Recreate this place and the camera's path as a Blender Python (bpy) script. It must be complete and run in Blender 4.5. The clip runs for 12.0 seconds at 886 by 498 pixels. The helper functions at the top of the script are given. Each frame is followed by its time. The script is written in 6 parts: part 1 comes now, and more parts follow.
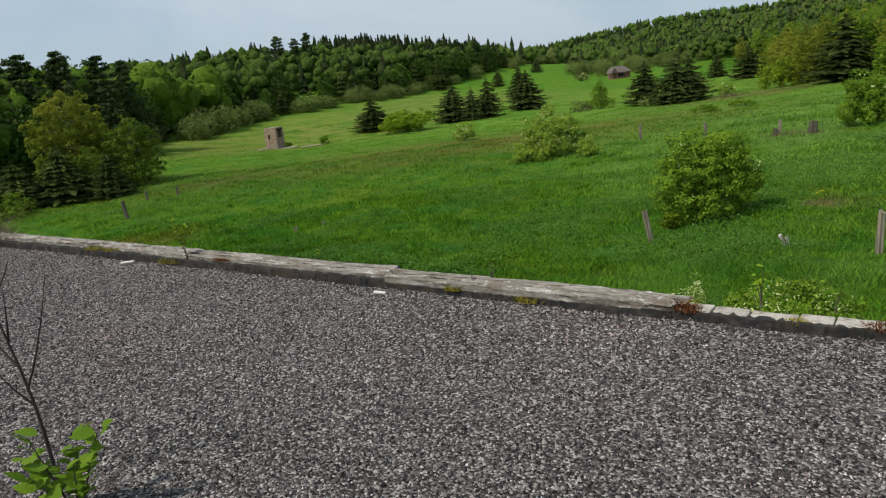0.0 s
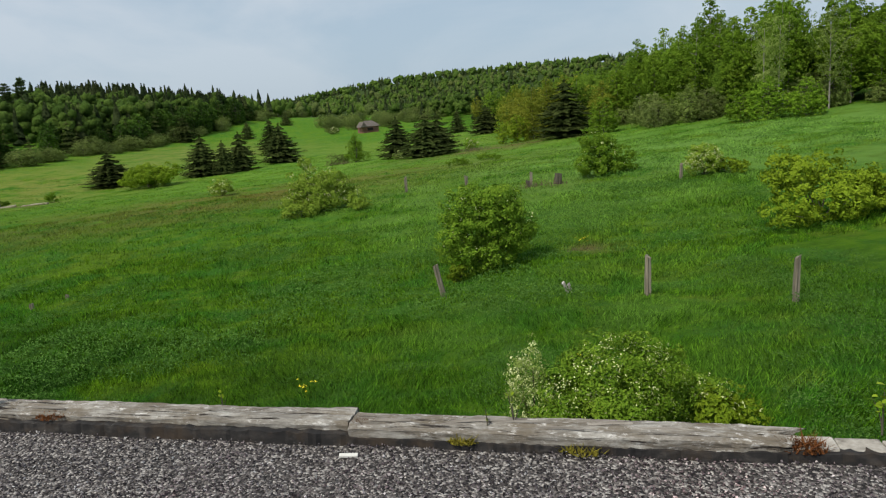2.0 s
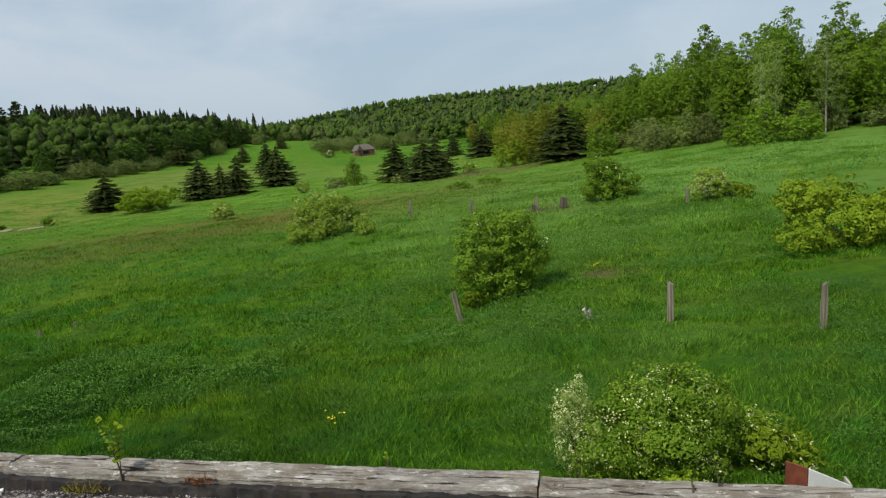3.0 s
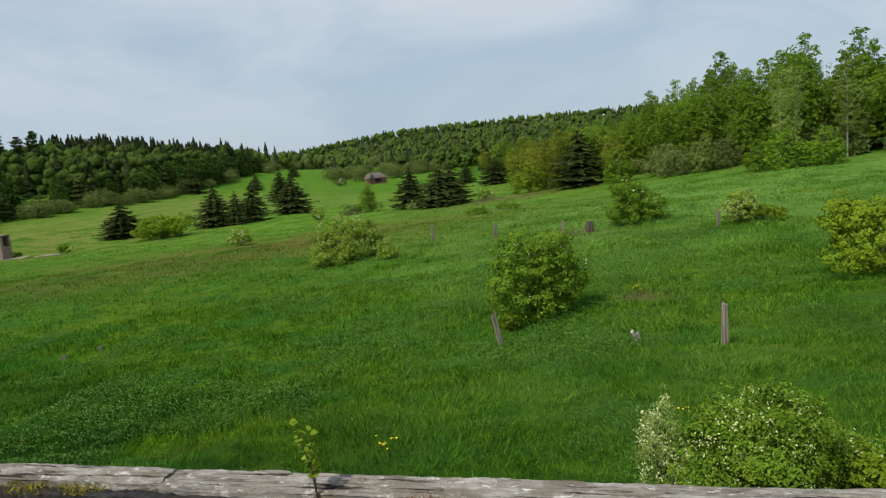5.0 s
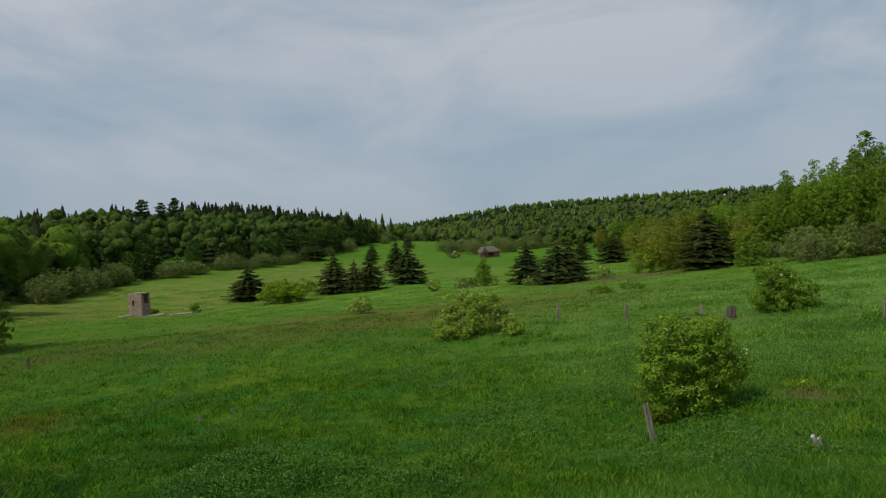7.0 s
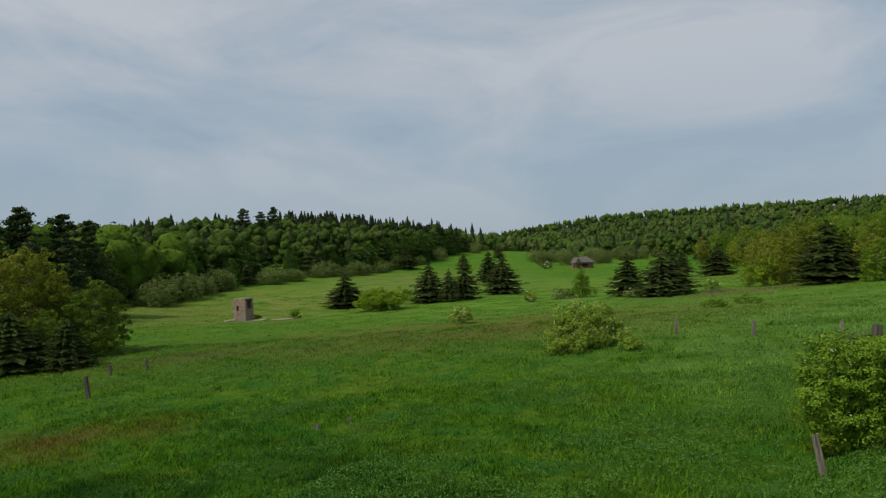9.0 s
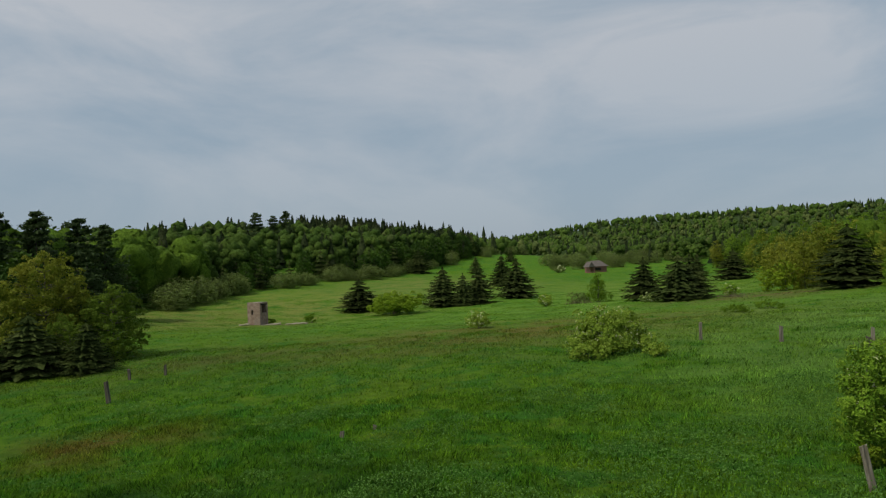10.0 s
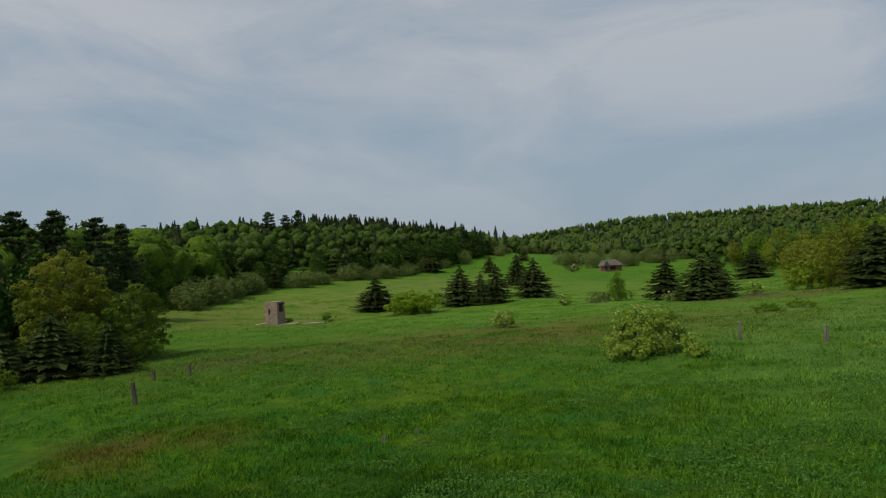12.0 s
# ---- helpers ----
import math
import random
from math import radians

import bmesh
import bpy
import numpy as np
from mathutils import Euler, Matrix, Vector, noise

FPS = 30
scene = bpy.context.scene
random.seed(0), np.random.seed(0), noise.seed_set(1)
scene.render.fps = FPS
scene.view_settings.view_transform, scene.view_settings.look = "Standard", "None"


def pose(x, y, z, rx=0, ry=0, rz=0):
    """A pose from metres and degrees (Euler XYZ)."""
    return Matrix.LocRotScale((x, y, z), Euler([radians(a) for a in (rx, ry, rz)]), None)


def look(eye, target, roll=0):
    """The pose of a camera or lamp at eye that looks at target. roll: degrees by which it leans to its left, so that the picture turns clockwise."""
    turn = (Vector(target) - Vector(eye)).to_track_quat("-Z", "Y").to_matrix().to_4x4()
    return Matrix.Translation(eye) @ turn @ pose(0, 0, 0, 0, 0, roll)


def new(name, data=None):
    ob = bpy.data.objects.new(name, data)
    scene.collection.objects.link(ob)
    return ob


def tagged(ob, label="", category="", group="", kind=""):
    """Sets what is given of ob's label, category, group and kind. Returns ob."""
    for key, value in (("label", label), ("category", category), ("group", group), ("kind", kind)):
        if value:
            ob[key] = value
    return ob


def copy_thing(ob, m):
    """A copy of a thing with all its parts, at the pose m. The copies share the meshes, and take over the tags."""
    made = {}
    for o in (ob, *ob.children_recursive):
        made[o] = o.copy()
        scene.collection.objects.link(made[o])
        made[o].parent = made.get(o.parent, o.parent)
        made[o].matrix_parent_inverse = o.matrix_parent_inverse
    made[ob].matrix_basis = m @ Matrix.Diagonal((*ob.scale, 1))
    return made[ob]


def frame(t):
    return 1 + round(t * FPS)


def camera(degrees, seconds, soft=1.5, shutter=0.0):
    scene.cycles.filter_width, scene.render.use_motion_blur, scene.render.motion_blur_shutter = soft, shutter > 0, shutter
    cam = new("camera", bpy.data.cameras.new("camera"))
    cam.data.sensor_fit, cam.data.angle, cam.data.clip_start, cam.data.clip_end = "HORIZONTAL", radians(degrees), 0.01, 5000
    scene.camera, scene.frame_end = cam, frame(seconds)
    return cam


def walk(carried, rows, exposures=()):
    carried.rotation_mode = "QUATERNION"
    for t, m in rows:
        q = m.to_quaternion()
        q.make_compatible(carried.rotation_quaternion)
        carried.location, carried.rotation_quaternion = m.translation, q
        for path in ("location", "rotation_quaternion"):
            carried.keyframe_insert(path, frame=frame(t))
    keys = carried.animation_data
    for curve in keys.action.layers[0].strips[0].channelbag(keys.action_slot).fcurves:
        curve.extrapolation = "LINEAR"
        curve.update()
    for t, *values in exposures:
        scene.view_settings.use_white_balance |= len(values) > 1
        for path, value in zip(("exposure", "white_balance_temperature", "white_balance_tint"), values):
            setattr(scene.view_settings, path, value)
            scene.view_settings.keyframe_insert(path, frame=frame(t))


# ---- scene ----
cam = camera(64.8, 12.0, 1.2)
PATH = [
    (0, (0.902, -0.461, 1.373), (0.722, 1.469, 0.88), -5.7),
    (0.5, (0.66, -0.102, 1.38), (0.799, 1.834, 0.897), -5.2),
    (1, (0.403, 0.241, 1.383), (0.735, 2.158, 0.92), -5.0),
    (1.5, (0.143, 0.599, 1.438), (0.578, 2.501, 0.996), -4.7),
    (2, (-0.187, 0.876, 1.527), (0.33, 2.764, 1.116), -4.4),
    (2.5, (-0.533, 1.083, 1.732), (0.017, 2.966, 1.346), -4.3),
    (3, (-0.949, 1.286, 1.698), (-0.405, 3.179, 1.348), -4.4),
    (3.2, (-1.051, 1.351, 1.641), (-0.523, 3.25, 1.303), -4.3),
    (5, (-1.795, 2.215, 1.385), (-1.265, 4.125, 1.118), -4.5),
    (5.5, (-1.989, 2.485, 1.326), (-1.469, 4.4, 1.075), -4.1),
    (6, (-2.194, 2.813, 1.399), (-1.705, 4.748, 1.266), -3.9),
    (6.5, (-2.475, 3.084, 1.41), (-2.082, 5.044, 1.348), -3.3),
    (7, (-2.795, 3.428, 1.427), (-2.549, 5.412, 1.39), -2.7),
    (9, (-4.161, 4.831, 1.397), (-4.162, 6.831, 1.399), -2.2),
    (9.5, (-4.494, 5.105, 1.425), (-4.514, 7.105, 1.428), -2.0),
    (10, (-4.841, 5.263, 1.46), (-4.871, 7.262, 1.474), -2.2),
    (10.5, (-5.186, 5.521, 1.455), (-5.22, 7.52, 1.465), -2.2),
    (11, (-5.559, 5.807, 1.478), (-5.602, 7.806, 1.492), -2.3),
    (11.5, (-5.917, 6.029, 1.447), (-5.968, 8.028, 1.464), -2.3),
    (12, (-6.285, 6.365, 1.427), (-6.341, 8.364, 1.44), -2.3),
]
walk(cam, [(t, look(eye, target, roll)) for t, eye, target, roll in PATH], [(0.0, 0.51), (1.0, 0.49), (1.5, 0.5), (3.0, 0.52), (5.5, 0.5), (6.0, 0.30), (6.5, 0.11), (7.0, 0.07), (9.0, 0.09), (9.5, 0.09), (10.0, 0.02), (12.0, -0.05)])

# ---------------- light ----------------
SUN_AZ, SUN_EL = radians(-118.0), radians(52.0)      # azimuth from ahead, towards the right positive
world = bpy.data.worlds.new("sky")
scene.world = world
world.use_nodes = True
wn, wl = world.node_tree.nodes, world.node_tree.links
wn.clear()
w_out = wn.new("ShaderNodeOutputWorld")
w_bg = wn.new("ShaderNodeBackground")
w_bg.inputs["Strength"].default_value = 0.1
w_sky = wn.new("ShaderNodeTexSky")
w_sky.sky_type = "NISHITA"
w_sky.sun_disc = False
w_sky.sun_elevation, w_sky.sun_rotation = SUN_EL, SUN_AZ
w_sky.air_density, w_sky.dust_density = 1.0, 1.5
w_co = wn.new("ShaderNodeTexCoord")
w_map = wn.new("ShaderNodeMapping")
w_map.inputs["Scale"].default_value = (1.0, 1.3, 2.9)
w_map.inputs["Rotation"].default_value = (0.0, 0.12, 0.3)
w_n = wn.new("ShaderNodeTexNoise")
w_n.inputs["Scale"].default_value, w_n.inputs["Detail"].default_value = 2.3, 9.0
w_n.inputs["Roughness"].default_value, w_n.inputs["Distortion"].default_value = 0.56, 0.5
w_r = wn.new("ShaderNodeMapRange")
for key, v in (("From Min", 0.38), ("From Max", 0.60), ("To Min", 0.0), ("To Max", 1.0)):
    w_r.inputs[key].default_value = v
w_thin = wn.new("ShaderNodeMix")
w_thin.data_type = "RGBA"
w_thin.inputs["A"].default_value = (2.92, 3.72, 4.5, 1)      # thin blue-grey haze
w_thin.inputs["B"].default_value = (4.85, 5.12, 5.48, 1)       # white-grey cloud
w_mix = wn.new("ShaderNodeMix")
w_mix.data_type = "RGBA"
w_mix.inputs["Factor"].default_value = 0.90
wl.new(w_co.outputs["Generated"], w_map.inputs["Vector"])
wl.new(w_map.outputs["Vector"], w_n.inputs["Vector"])
wl.new(w_n.outputs["Fac"], w_r.inputs["Value"])
w_sep = wn.new("ShaderNodeSeparateXYZ")
w_low = wn.new("ShaderNodeMapRange")
for key, v in (("From Min", 0.02), ("From Max", 0.30), ("To Min", 0.25), ("To Max", 1.0)):
    w_low.inputs[key].default_value = v
w_mul = wn.new("ShaderNodeMath")
w_mul.operation = "MULTIPLY"
wl.new(w_co.outputs["Generated"], w_sep.inputs["Vector"])
wl.new(w_sep.outputs["Z"], w_low.inputs["Value"])
wl.new(w_r.outputs["Result"], w_mul.inputs[0])
wl.new(w_low.outputs["Result"], w_mul.inputs[1])
wl.new(w_mul.outputs[0], w_thin.inputs["Factor"])
wl.new(w_sky.outputs["Color"], w_mix.inputs["A"])
wl.new(w_thin.outputs["Result"], w_mix.inputs["B"])
wl.new(w_mix.outputs["Result"], w_bg.inputs["Color"])
wl.new(w_bg.outputs["Background"], w_out.inputs["Surface"])
sun = new("sun", bpy.data.lights.new("sun", "SUN"))
sun.data.energy, sun.data.angle, sun.data.color = 2.6, radians(4.0), (1.0, 0.93, 0.80)
sun_way = Vector((math.sin(SUN_AZ) * math.cos(SUN_EL), math.cos(SUN_AZ) * math.cos(SUN_EL), math.sin(SUN_EL)))
sun.matrix_basis = look(sun_way * 60, (0, 0, 0))

# ---------------- materials ----------------


def nodes_of(name):
    m = bpy.data.materials.new(name)
    m.use_nodes = True
    nt = m.node_tree
    nt.nodes.clear()
    out = nt.nodes.new("ShaderNodeOutputMaterial")
    return m, nt.nodes, nt.links, out


def noise_node(ns, ls, coord, scale, detail=4.0, rough=0.55, stretch=None):
    n = ns.new("ShaderNodeTexNoise")
    n.inputs["Scale"].default_value, n.inputs["Detail"].default_value = scale, detail
    n.inputs["Roughness"].default_value = rough
    if stretch:
        mp = ns.new("ShaderNodeMapping")
        mp.inputs["Scale"].default_value = stretch
        ls.new(coord, mp.inputs["Vector"])
        coord = mp.outputs["Vector"]
    ls.new(coord, n.inputs["Vector"])
    return n.outputs["Fac"]


def ramp(ns, ls, fac, stops):
    r = ns.new("ShaderNodeValToRGB")
    el = r.color_ramp.elements
    while len(el) < len(stops):
        el.new(0.5)
    for e, (p, c) in zip(el, stops):
        e.position, e.color = p, (*c, 1)
    ls.new(fac, r.inputs["Fac"])
    return r.outputs["Color"]


def blend(ns, ls, fac, a, b, mode="MIX"):
    m = ns.new("ShaderNodeMix")
    m.data_type, m.blend_type = "RGBA", mode
    for key, v in (("Factor", fac), ("A", a), ("B", b)):
        if isinstance(v, (int, float)):
            m.inputs[key].default_value = v
        elif isinstance(v, tuple):
            m.inputs[key].default_value = (*v, 1)
        else:
            ls.new(v, m.inputs[key])
    return m.outputs["Result"]


def bump(ns, ls, height, strength, distance=0.02):
    b = ns.new("ShaderNodeBump")
    b.inputs["Strength"].default_value, b.inputs["Distance"].default_value = strength, distance
    ls.new(height, b.inputs["Height"])
    return b.outputs["Normal"]


def coords(ns, which="Object"):
    return ns.new("ShaderNodeTexCoord").outputs[which]


def surface(ns, ls, out, colour, rough=0.85, normal=None, metal=0.0, spec=0.3):
    p = ns.new("ShaderNodeBsdfPrincipled")
    p.inputs["Roughness"].default_value, p.inputs["Metallic"].default_value = rough, metal
    p.inputs["Specular IOR Level"].default_value = spec
    if isinstance(colour, tuple):
        p.inputs["Base Color"].default_value = (*colour, 1)
    else:
        ls.new(colour, p.inputs["Base Color"])
    if normal:
        ls.new(normal, p.inputs["Normal"])
    ls.new(p.outputs["BSDF"], out.inputs["Surface"])
    return p


def leaf_material(name, dark, mid, light, through_light=0.3, patch=0.35, spec=0.06, even=0.5):
    """Foliage: a tint for each leaf, for each plant and for larger patches."""
    m, ns, ls, out = nodes_of(name)
    geo, info = ns.new("ShaderNodeNewGeometry"), ns.new("ShaderNodeObjectInfo")
    leaf = ramp(ns, ls, geo.outputs["Random Per Island"], [(0.0, dark), (0.5, mid), (1.0, light)])
    patches = ramp(ns, ls, noise_node(ns, ls, geo.outputs["Position"], patch, 2.0), [(0.3, dark), (0.52, mid), (0.72, light)])
    c = blend(ns, ls, even, leaf, patches)
    hsv = ns.new("ShaderNodeHueSaturation")
    mr = ns.new("ShaderNodeMapRange")
    mr.inputs["To Min"].default_value, mr.inputs["To Max"].default_value = 0.78, 1.22
    ls.new(info.outputs["Random"], mr.inputs["Value"])
    ls.new(mr.outputs["Result"], hsv.inputs["Value"])
    ls.new(c, hsv.inputs["Color"])
    d, tr, mx = ns.new("ShaderNodeBsdfPrincipled"), ns.new("ShaderNodeBsdfTranslucent"), ns.new("ShaderNodeMixShader")
    d.inputs["Roughness"].default_value, d.inputs["Specular IOR Level"].default_value = 0.6, spec
    ls.new(hsv.outputs["Color"], d.inputs["Base Color"])
    ls.new(hsv.outputs["Color"], tr.inputs["Color"])
    mx.inputs[0].default_value = through_light
    ls.new(d.outputs["BSDF"], mx.inputs[1])
    ls.new(tr.outputs["BSDF"], mx.inputs[2])
    ls.new(mx.outputs["Shader"], out.inputs["Surface"])
    return m


def woods_material(name, dark, mid, light):
    """Canopy seen from afar: a tint for each crown, wider stands, and leafy relief."""
    m, ns, ls, out = nodes_of(name)
    geo = ns.new("ShaderNodeNewGeometry")
    crown = ramp(ns, ls, geo.outputs["Random Per Island"], [(0.0, dark), (0.5, mid), (1.0, light)])
    stand = ramp(ns, ls, noise_node(ns, ls, geo.outputs["Position"], 0.045, 3.0, 0.6), [(0.36, dark), (0.5, mid), (0.64, light)])
    c = blend(ns, ls, 0.55, crown, stand)
    leafy = noise_node(ns, ls, geo.outputs["Position"], 1.5, 5.0, 0.75)
    c = blend(ns, ls, 1.0, c, ramp(ns, ls, leafy, [(0.36, (0.66, 0.70, 0.64)), (0.52, (1.0, 1.0, 1.0)), (0.66, (1.38, 1.34, 1.26))]), "MULTIPLY")
    surface(ns, ls, out, c, 0.9, bump(ns, ls, leafy, 1.0, 1.1), spec=0.06)
    return m


def meadow_colour(ns, ls, pos):
    """Colours of the meadow: lush green, darker herbs, drier tan or reddish growth in its own places, and dimming
    painted in at the lower left.
    """
    fine = noise_node(ns, ls, pos, 1.3, 5.0, 0.65)
    big = noise_node(ns, ls, pos, 0.09, 4.0, 0.6)
    c = ramp(ns, ls, fine, [(0.36, (0.030, 0.078, 0.006)), (0.5, (0.080, 0.172, 0.010)), (0.64, (0.145, 0.248, 0.018))])
    lush = ramp(ns, ls, big, [(0.35, (0.044, 0.130, 0.013)), (0.5, (0.090, 0.186, 0.011)), (0.66, (0.155, 0.216, 0.018))])
    c = blend(ns, ls, 0.45, c, lush)
    herbs = noise_node(ns, ls, pos, 0.38, 6.0, 0.7)
    c = blend(ns, ls, ramp(ns, ls, herbs, [(0.50, (0, 0, 0)), (0.60, (0.8, 0.8, 0.8))]), c, (0.052, 0.165, 0.024))
    c = blend(ns, ls, ramp(ns, ls, noise_node(ns, ls, pos, 0.55, 5.0, 0.7), [(0.56, (0, 0, 0)), (0.68, (0.6, 0.6, 0.6))]), c, (0.165, 0.215, 0.030))
    dry = noise_node(ns, ls, pos, 0.22, 6.0, 0.7)
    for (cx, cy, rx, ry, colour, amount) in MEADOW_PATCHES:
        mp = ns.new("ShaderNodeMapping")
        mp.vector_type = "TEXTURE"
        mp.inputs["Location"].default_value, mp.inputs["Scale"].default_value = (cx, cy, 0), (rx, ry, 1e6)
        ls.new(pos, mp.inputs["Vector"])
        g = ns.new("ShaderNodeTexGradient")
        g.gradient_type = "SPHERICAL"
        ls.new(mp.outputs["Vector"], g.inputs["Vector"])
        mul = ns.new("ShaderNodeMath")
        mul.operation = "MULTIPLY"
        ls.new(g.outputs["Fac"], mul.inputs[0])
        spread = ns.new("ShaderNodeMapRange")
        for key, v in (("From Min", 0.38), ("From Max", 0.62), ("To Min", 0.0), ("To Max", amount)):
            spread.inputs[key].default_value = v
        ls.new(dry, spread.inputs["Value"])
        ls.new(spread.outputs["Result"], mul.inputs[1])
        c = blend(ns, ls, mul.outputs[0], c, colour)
    # dark leaf litter under the woods beyond the far end of the meadow
    mp, g = ns.new("ShaderNodeMapping"), ns.new("ShaderNodeTexGradient")
    mp.vector_type, g.gradient_type = "TEXTURE", "SPHERICAL"
    mp.inputs["Location"].default_value, mp.inputs["Scale"].default_value = (0, 0, 0), (440, 440, 1e6)
    ls.new(pos, mp.inputs["Vector"])
    ls.new(mp.outputs["Vector"], g.inputs["Vector"])
    c = blend(ns, ls, ramp(ns, ls, g.outputs["Fac"], [(0.0, (1, 1, 1)), (0.03, (0, 0, 0))]), c, (0.040, 0.062, 0.018))
    return blend(ns, ls, 1.0, c, (0.86, 0.97, 0.70), "MULTIPLY")


# centre x, y, half widths, colour, amount
MEADOW_PATCHES = [
    (25, 115, 105, 85, (0.150, 0.262, 0.040), 1.5),
    (8, 68, 38, 22, (0.165, 0.150, 0.042), 1.8),
    (-26, 62, 30, 16, (0.120, 0.130, 0.040), 1.0),
    (-34, 140, 36, 44, (0.210, 0.225, 0.062), 1.6),
    (-52, 112, 26, 34, (0.200, 0.205, 0.062), 1.3),
    (-8, 190, 40, 50, (0.190, 0.210, 0.060), 1.6),
    (36, 150, 30, 50, (0.170, 0.215, 0.045), 1.2),
    (-20.5, 35, 6.5, 5.0, (0.150, 0.115, 0.030), 1.5),
    (20, 43, 12, 8, (0.115, 0.110, 0.045), 1.2),
    (36, 98, 24, 12, (0.150, 0.130, 0.055), 1.4),
    (42, 52, 44, 34, (0.165, 0.285, 0.070), 1.9),
    (17, 38, 19, 12, (0.155, 0.270, 0.055), 1.4),
    # the view's dim lower left painted into the grass, not another growth
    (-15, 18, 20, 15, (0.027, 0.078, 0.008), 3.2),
    (9, 19, 11, 9, (0.120, 0.225, 0.040), 1.3),
    (13.5, 26.8, 2.2, 1.6, (0.180, 0.150, 0.080), 1.8),
]


def meadow_material():
    m, ns, ls, out = nodes_of("meadow_ground")
    pos = ns.new("ShaderNodeNewGeometry").outputs["Position"]
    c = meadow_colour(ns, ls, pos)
    h = noise_node(ns, ls, pos, 5.0, 8.0, 0.75)
    h2 = noise_node(ns, ls, pos, 0.7, 5.0, 0.6)
    nrm = bump(ns, ls, blend(ns, ls, 0.5, h, h2), 1.0, 0.6)
    surface(ns, ls, out, c, 0.95, nrm, spec=0.08)
    return m


def grass_material():
    m, ns, ls, out = nodes_of("grass_blades")
    geo = ns.new("ShaderNodeNewGeometry")
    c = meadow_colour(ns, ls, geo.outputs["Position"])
    tint = ramp(ns, ls, geo.outputs["Random Per Island"], [(0.0, (0.30, 0.36, 0.34)), (0.55, (1.15, 1.15, 1.05)), (1.0, (2.1, 2.0, 1.9))])
    c = blend(ns, ls, 1.0, c, tint, "MULTIPLY")
    d, tr, mx = ns.new("ShaderNodeBsdfPrincipled"), ns.new("ShaderNodeBsdfTranslucent"), ns.new("ShaderNodeMixShader")
    d.inputs["Roughness"].default_value, d.inputs["Specular IOR Level"].default_value = 0.75, 0.06
    ls.new(c, d.inputs["Base Color"])
    ls.new(c, tr.inputs["Color"])
    mx.inputs[0].default_value = 0.35
    ls.new(d.outputs["BSDF"], mx.inputs[1])
    ls.new(tr.outputs["BSDF"], mx.inputs[2])
    ls.new(mx.outputs["Shader"], out.inputs["Surface"])
    return m


def grain_material(name, stops, scale, stretch, rough=0.9, depth=0.01, stain=None):
    """Grained or mottled solid: streaks along x by the stretch, larger stains over them."""
    m, ns, ls, out = nodes_of(name)
    co = coords(ns)
    f = noise_node(ns, ls, co, scale, 8.0, 0.65, stretch)
    c = ramp(ns, ls, f, stops)
    if stain:
        s = noise_node(ns, ls, co, scale * 0.35, 5.0, 0.7)
        sf = ramp(ns, ls, s, [(0.50, (0, 0, 0)), (0.66, (1, 1, 1))])
        c = blend(ns, ls, sf, c, stain)
    info = ns.new("ShaderNodeObjectInfo")
    mr = ns.new("ShaderNodeMapRange")
    mr.inputs["To Min"].default_value, mr.inputs["To Max"].default_value = 0.85, 1.15
    ls.new(info.outputs["Random"], mr.inputs["Value"])
    hsv = ns.new("ShaderNodeHueSaturation")
    ls.new(mr.outputs["Result"], hsv.inputs["Value"])
    ls.new(c, hsv.inputs["Color"])
    surface(ns, ls, out, hsv.outputs["Color"], rough, bump(ns, ls, f, 0.8, depth))
    return m


def stone_material():
    m, ns, ls, out = nodes_of("gravel_stone")
    geo = ns.new("ShaderNodeNewGeometry")
    c = ramp(ns, ls, geo.outputs["Random Per Island"],
             [(0.0, (0.012, 0.010, 0.012)), (0.38, (0.054, 0.046, 0.051)), (0.64, (0.140, 0.118, 0.126)), (0.90, (0.262, 0.236, 0.236)), (0.99, (0.60, 0.58, 0.57))])
    p = noise_node(ns, ls, geo.outputs["Position"], 1.1, 4.0, 0.6)
    tone = ramp(ns, ls, p, [(0.32, (0.52, 0.57, 0.58)), (0.46, (0.86, 0.87, 0.90)), (0.56, (1.00, 0.93, 0.96)), (0.70, (1.24, 1.02, 1.01))])
    c = blend(ns, ls, 1.0, c, tone, "MULTIPLY")
    # small oval spot of darker stones, fading outwards
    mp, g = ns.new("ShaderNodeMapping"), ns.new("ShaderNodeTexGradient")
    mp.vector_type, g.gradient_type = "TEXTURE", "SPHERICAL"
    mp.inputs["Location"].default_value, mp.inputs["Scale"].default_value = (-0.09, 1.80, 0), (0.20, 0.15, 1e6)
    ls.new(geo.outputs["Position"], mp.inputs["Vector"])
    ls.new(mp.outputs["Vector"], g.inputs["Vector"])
    dark_spot = ramp(ns, ls, g.outputs["Fac"], [(0.0, (0, 0, 0)), (0.7, (0.75, 0.75, 0.75))])
    c = blend(ns, ls, dark_spot, c, (0.030, 0.027, 0.024))
    n = noise_node(ns, ls, geo.outputs["Position"], 160.0, 3.0)
    surface(ns, ls, out, c, 0.9, bump(ns, ls, n, 0.4, 0.003), spec=0.2)
    return m


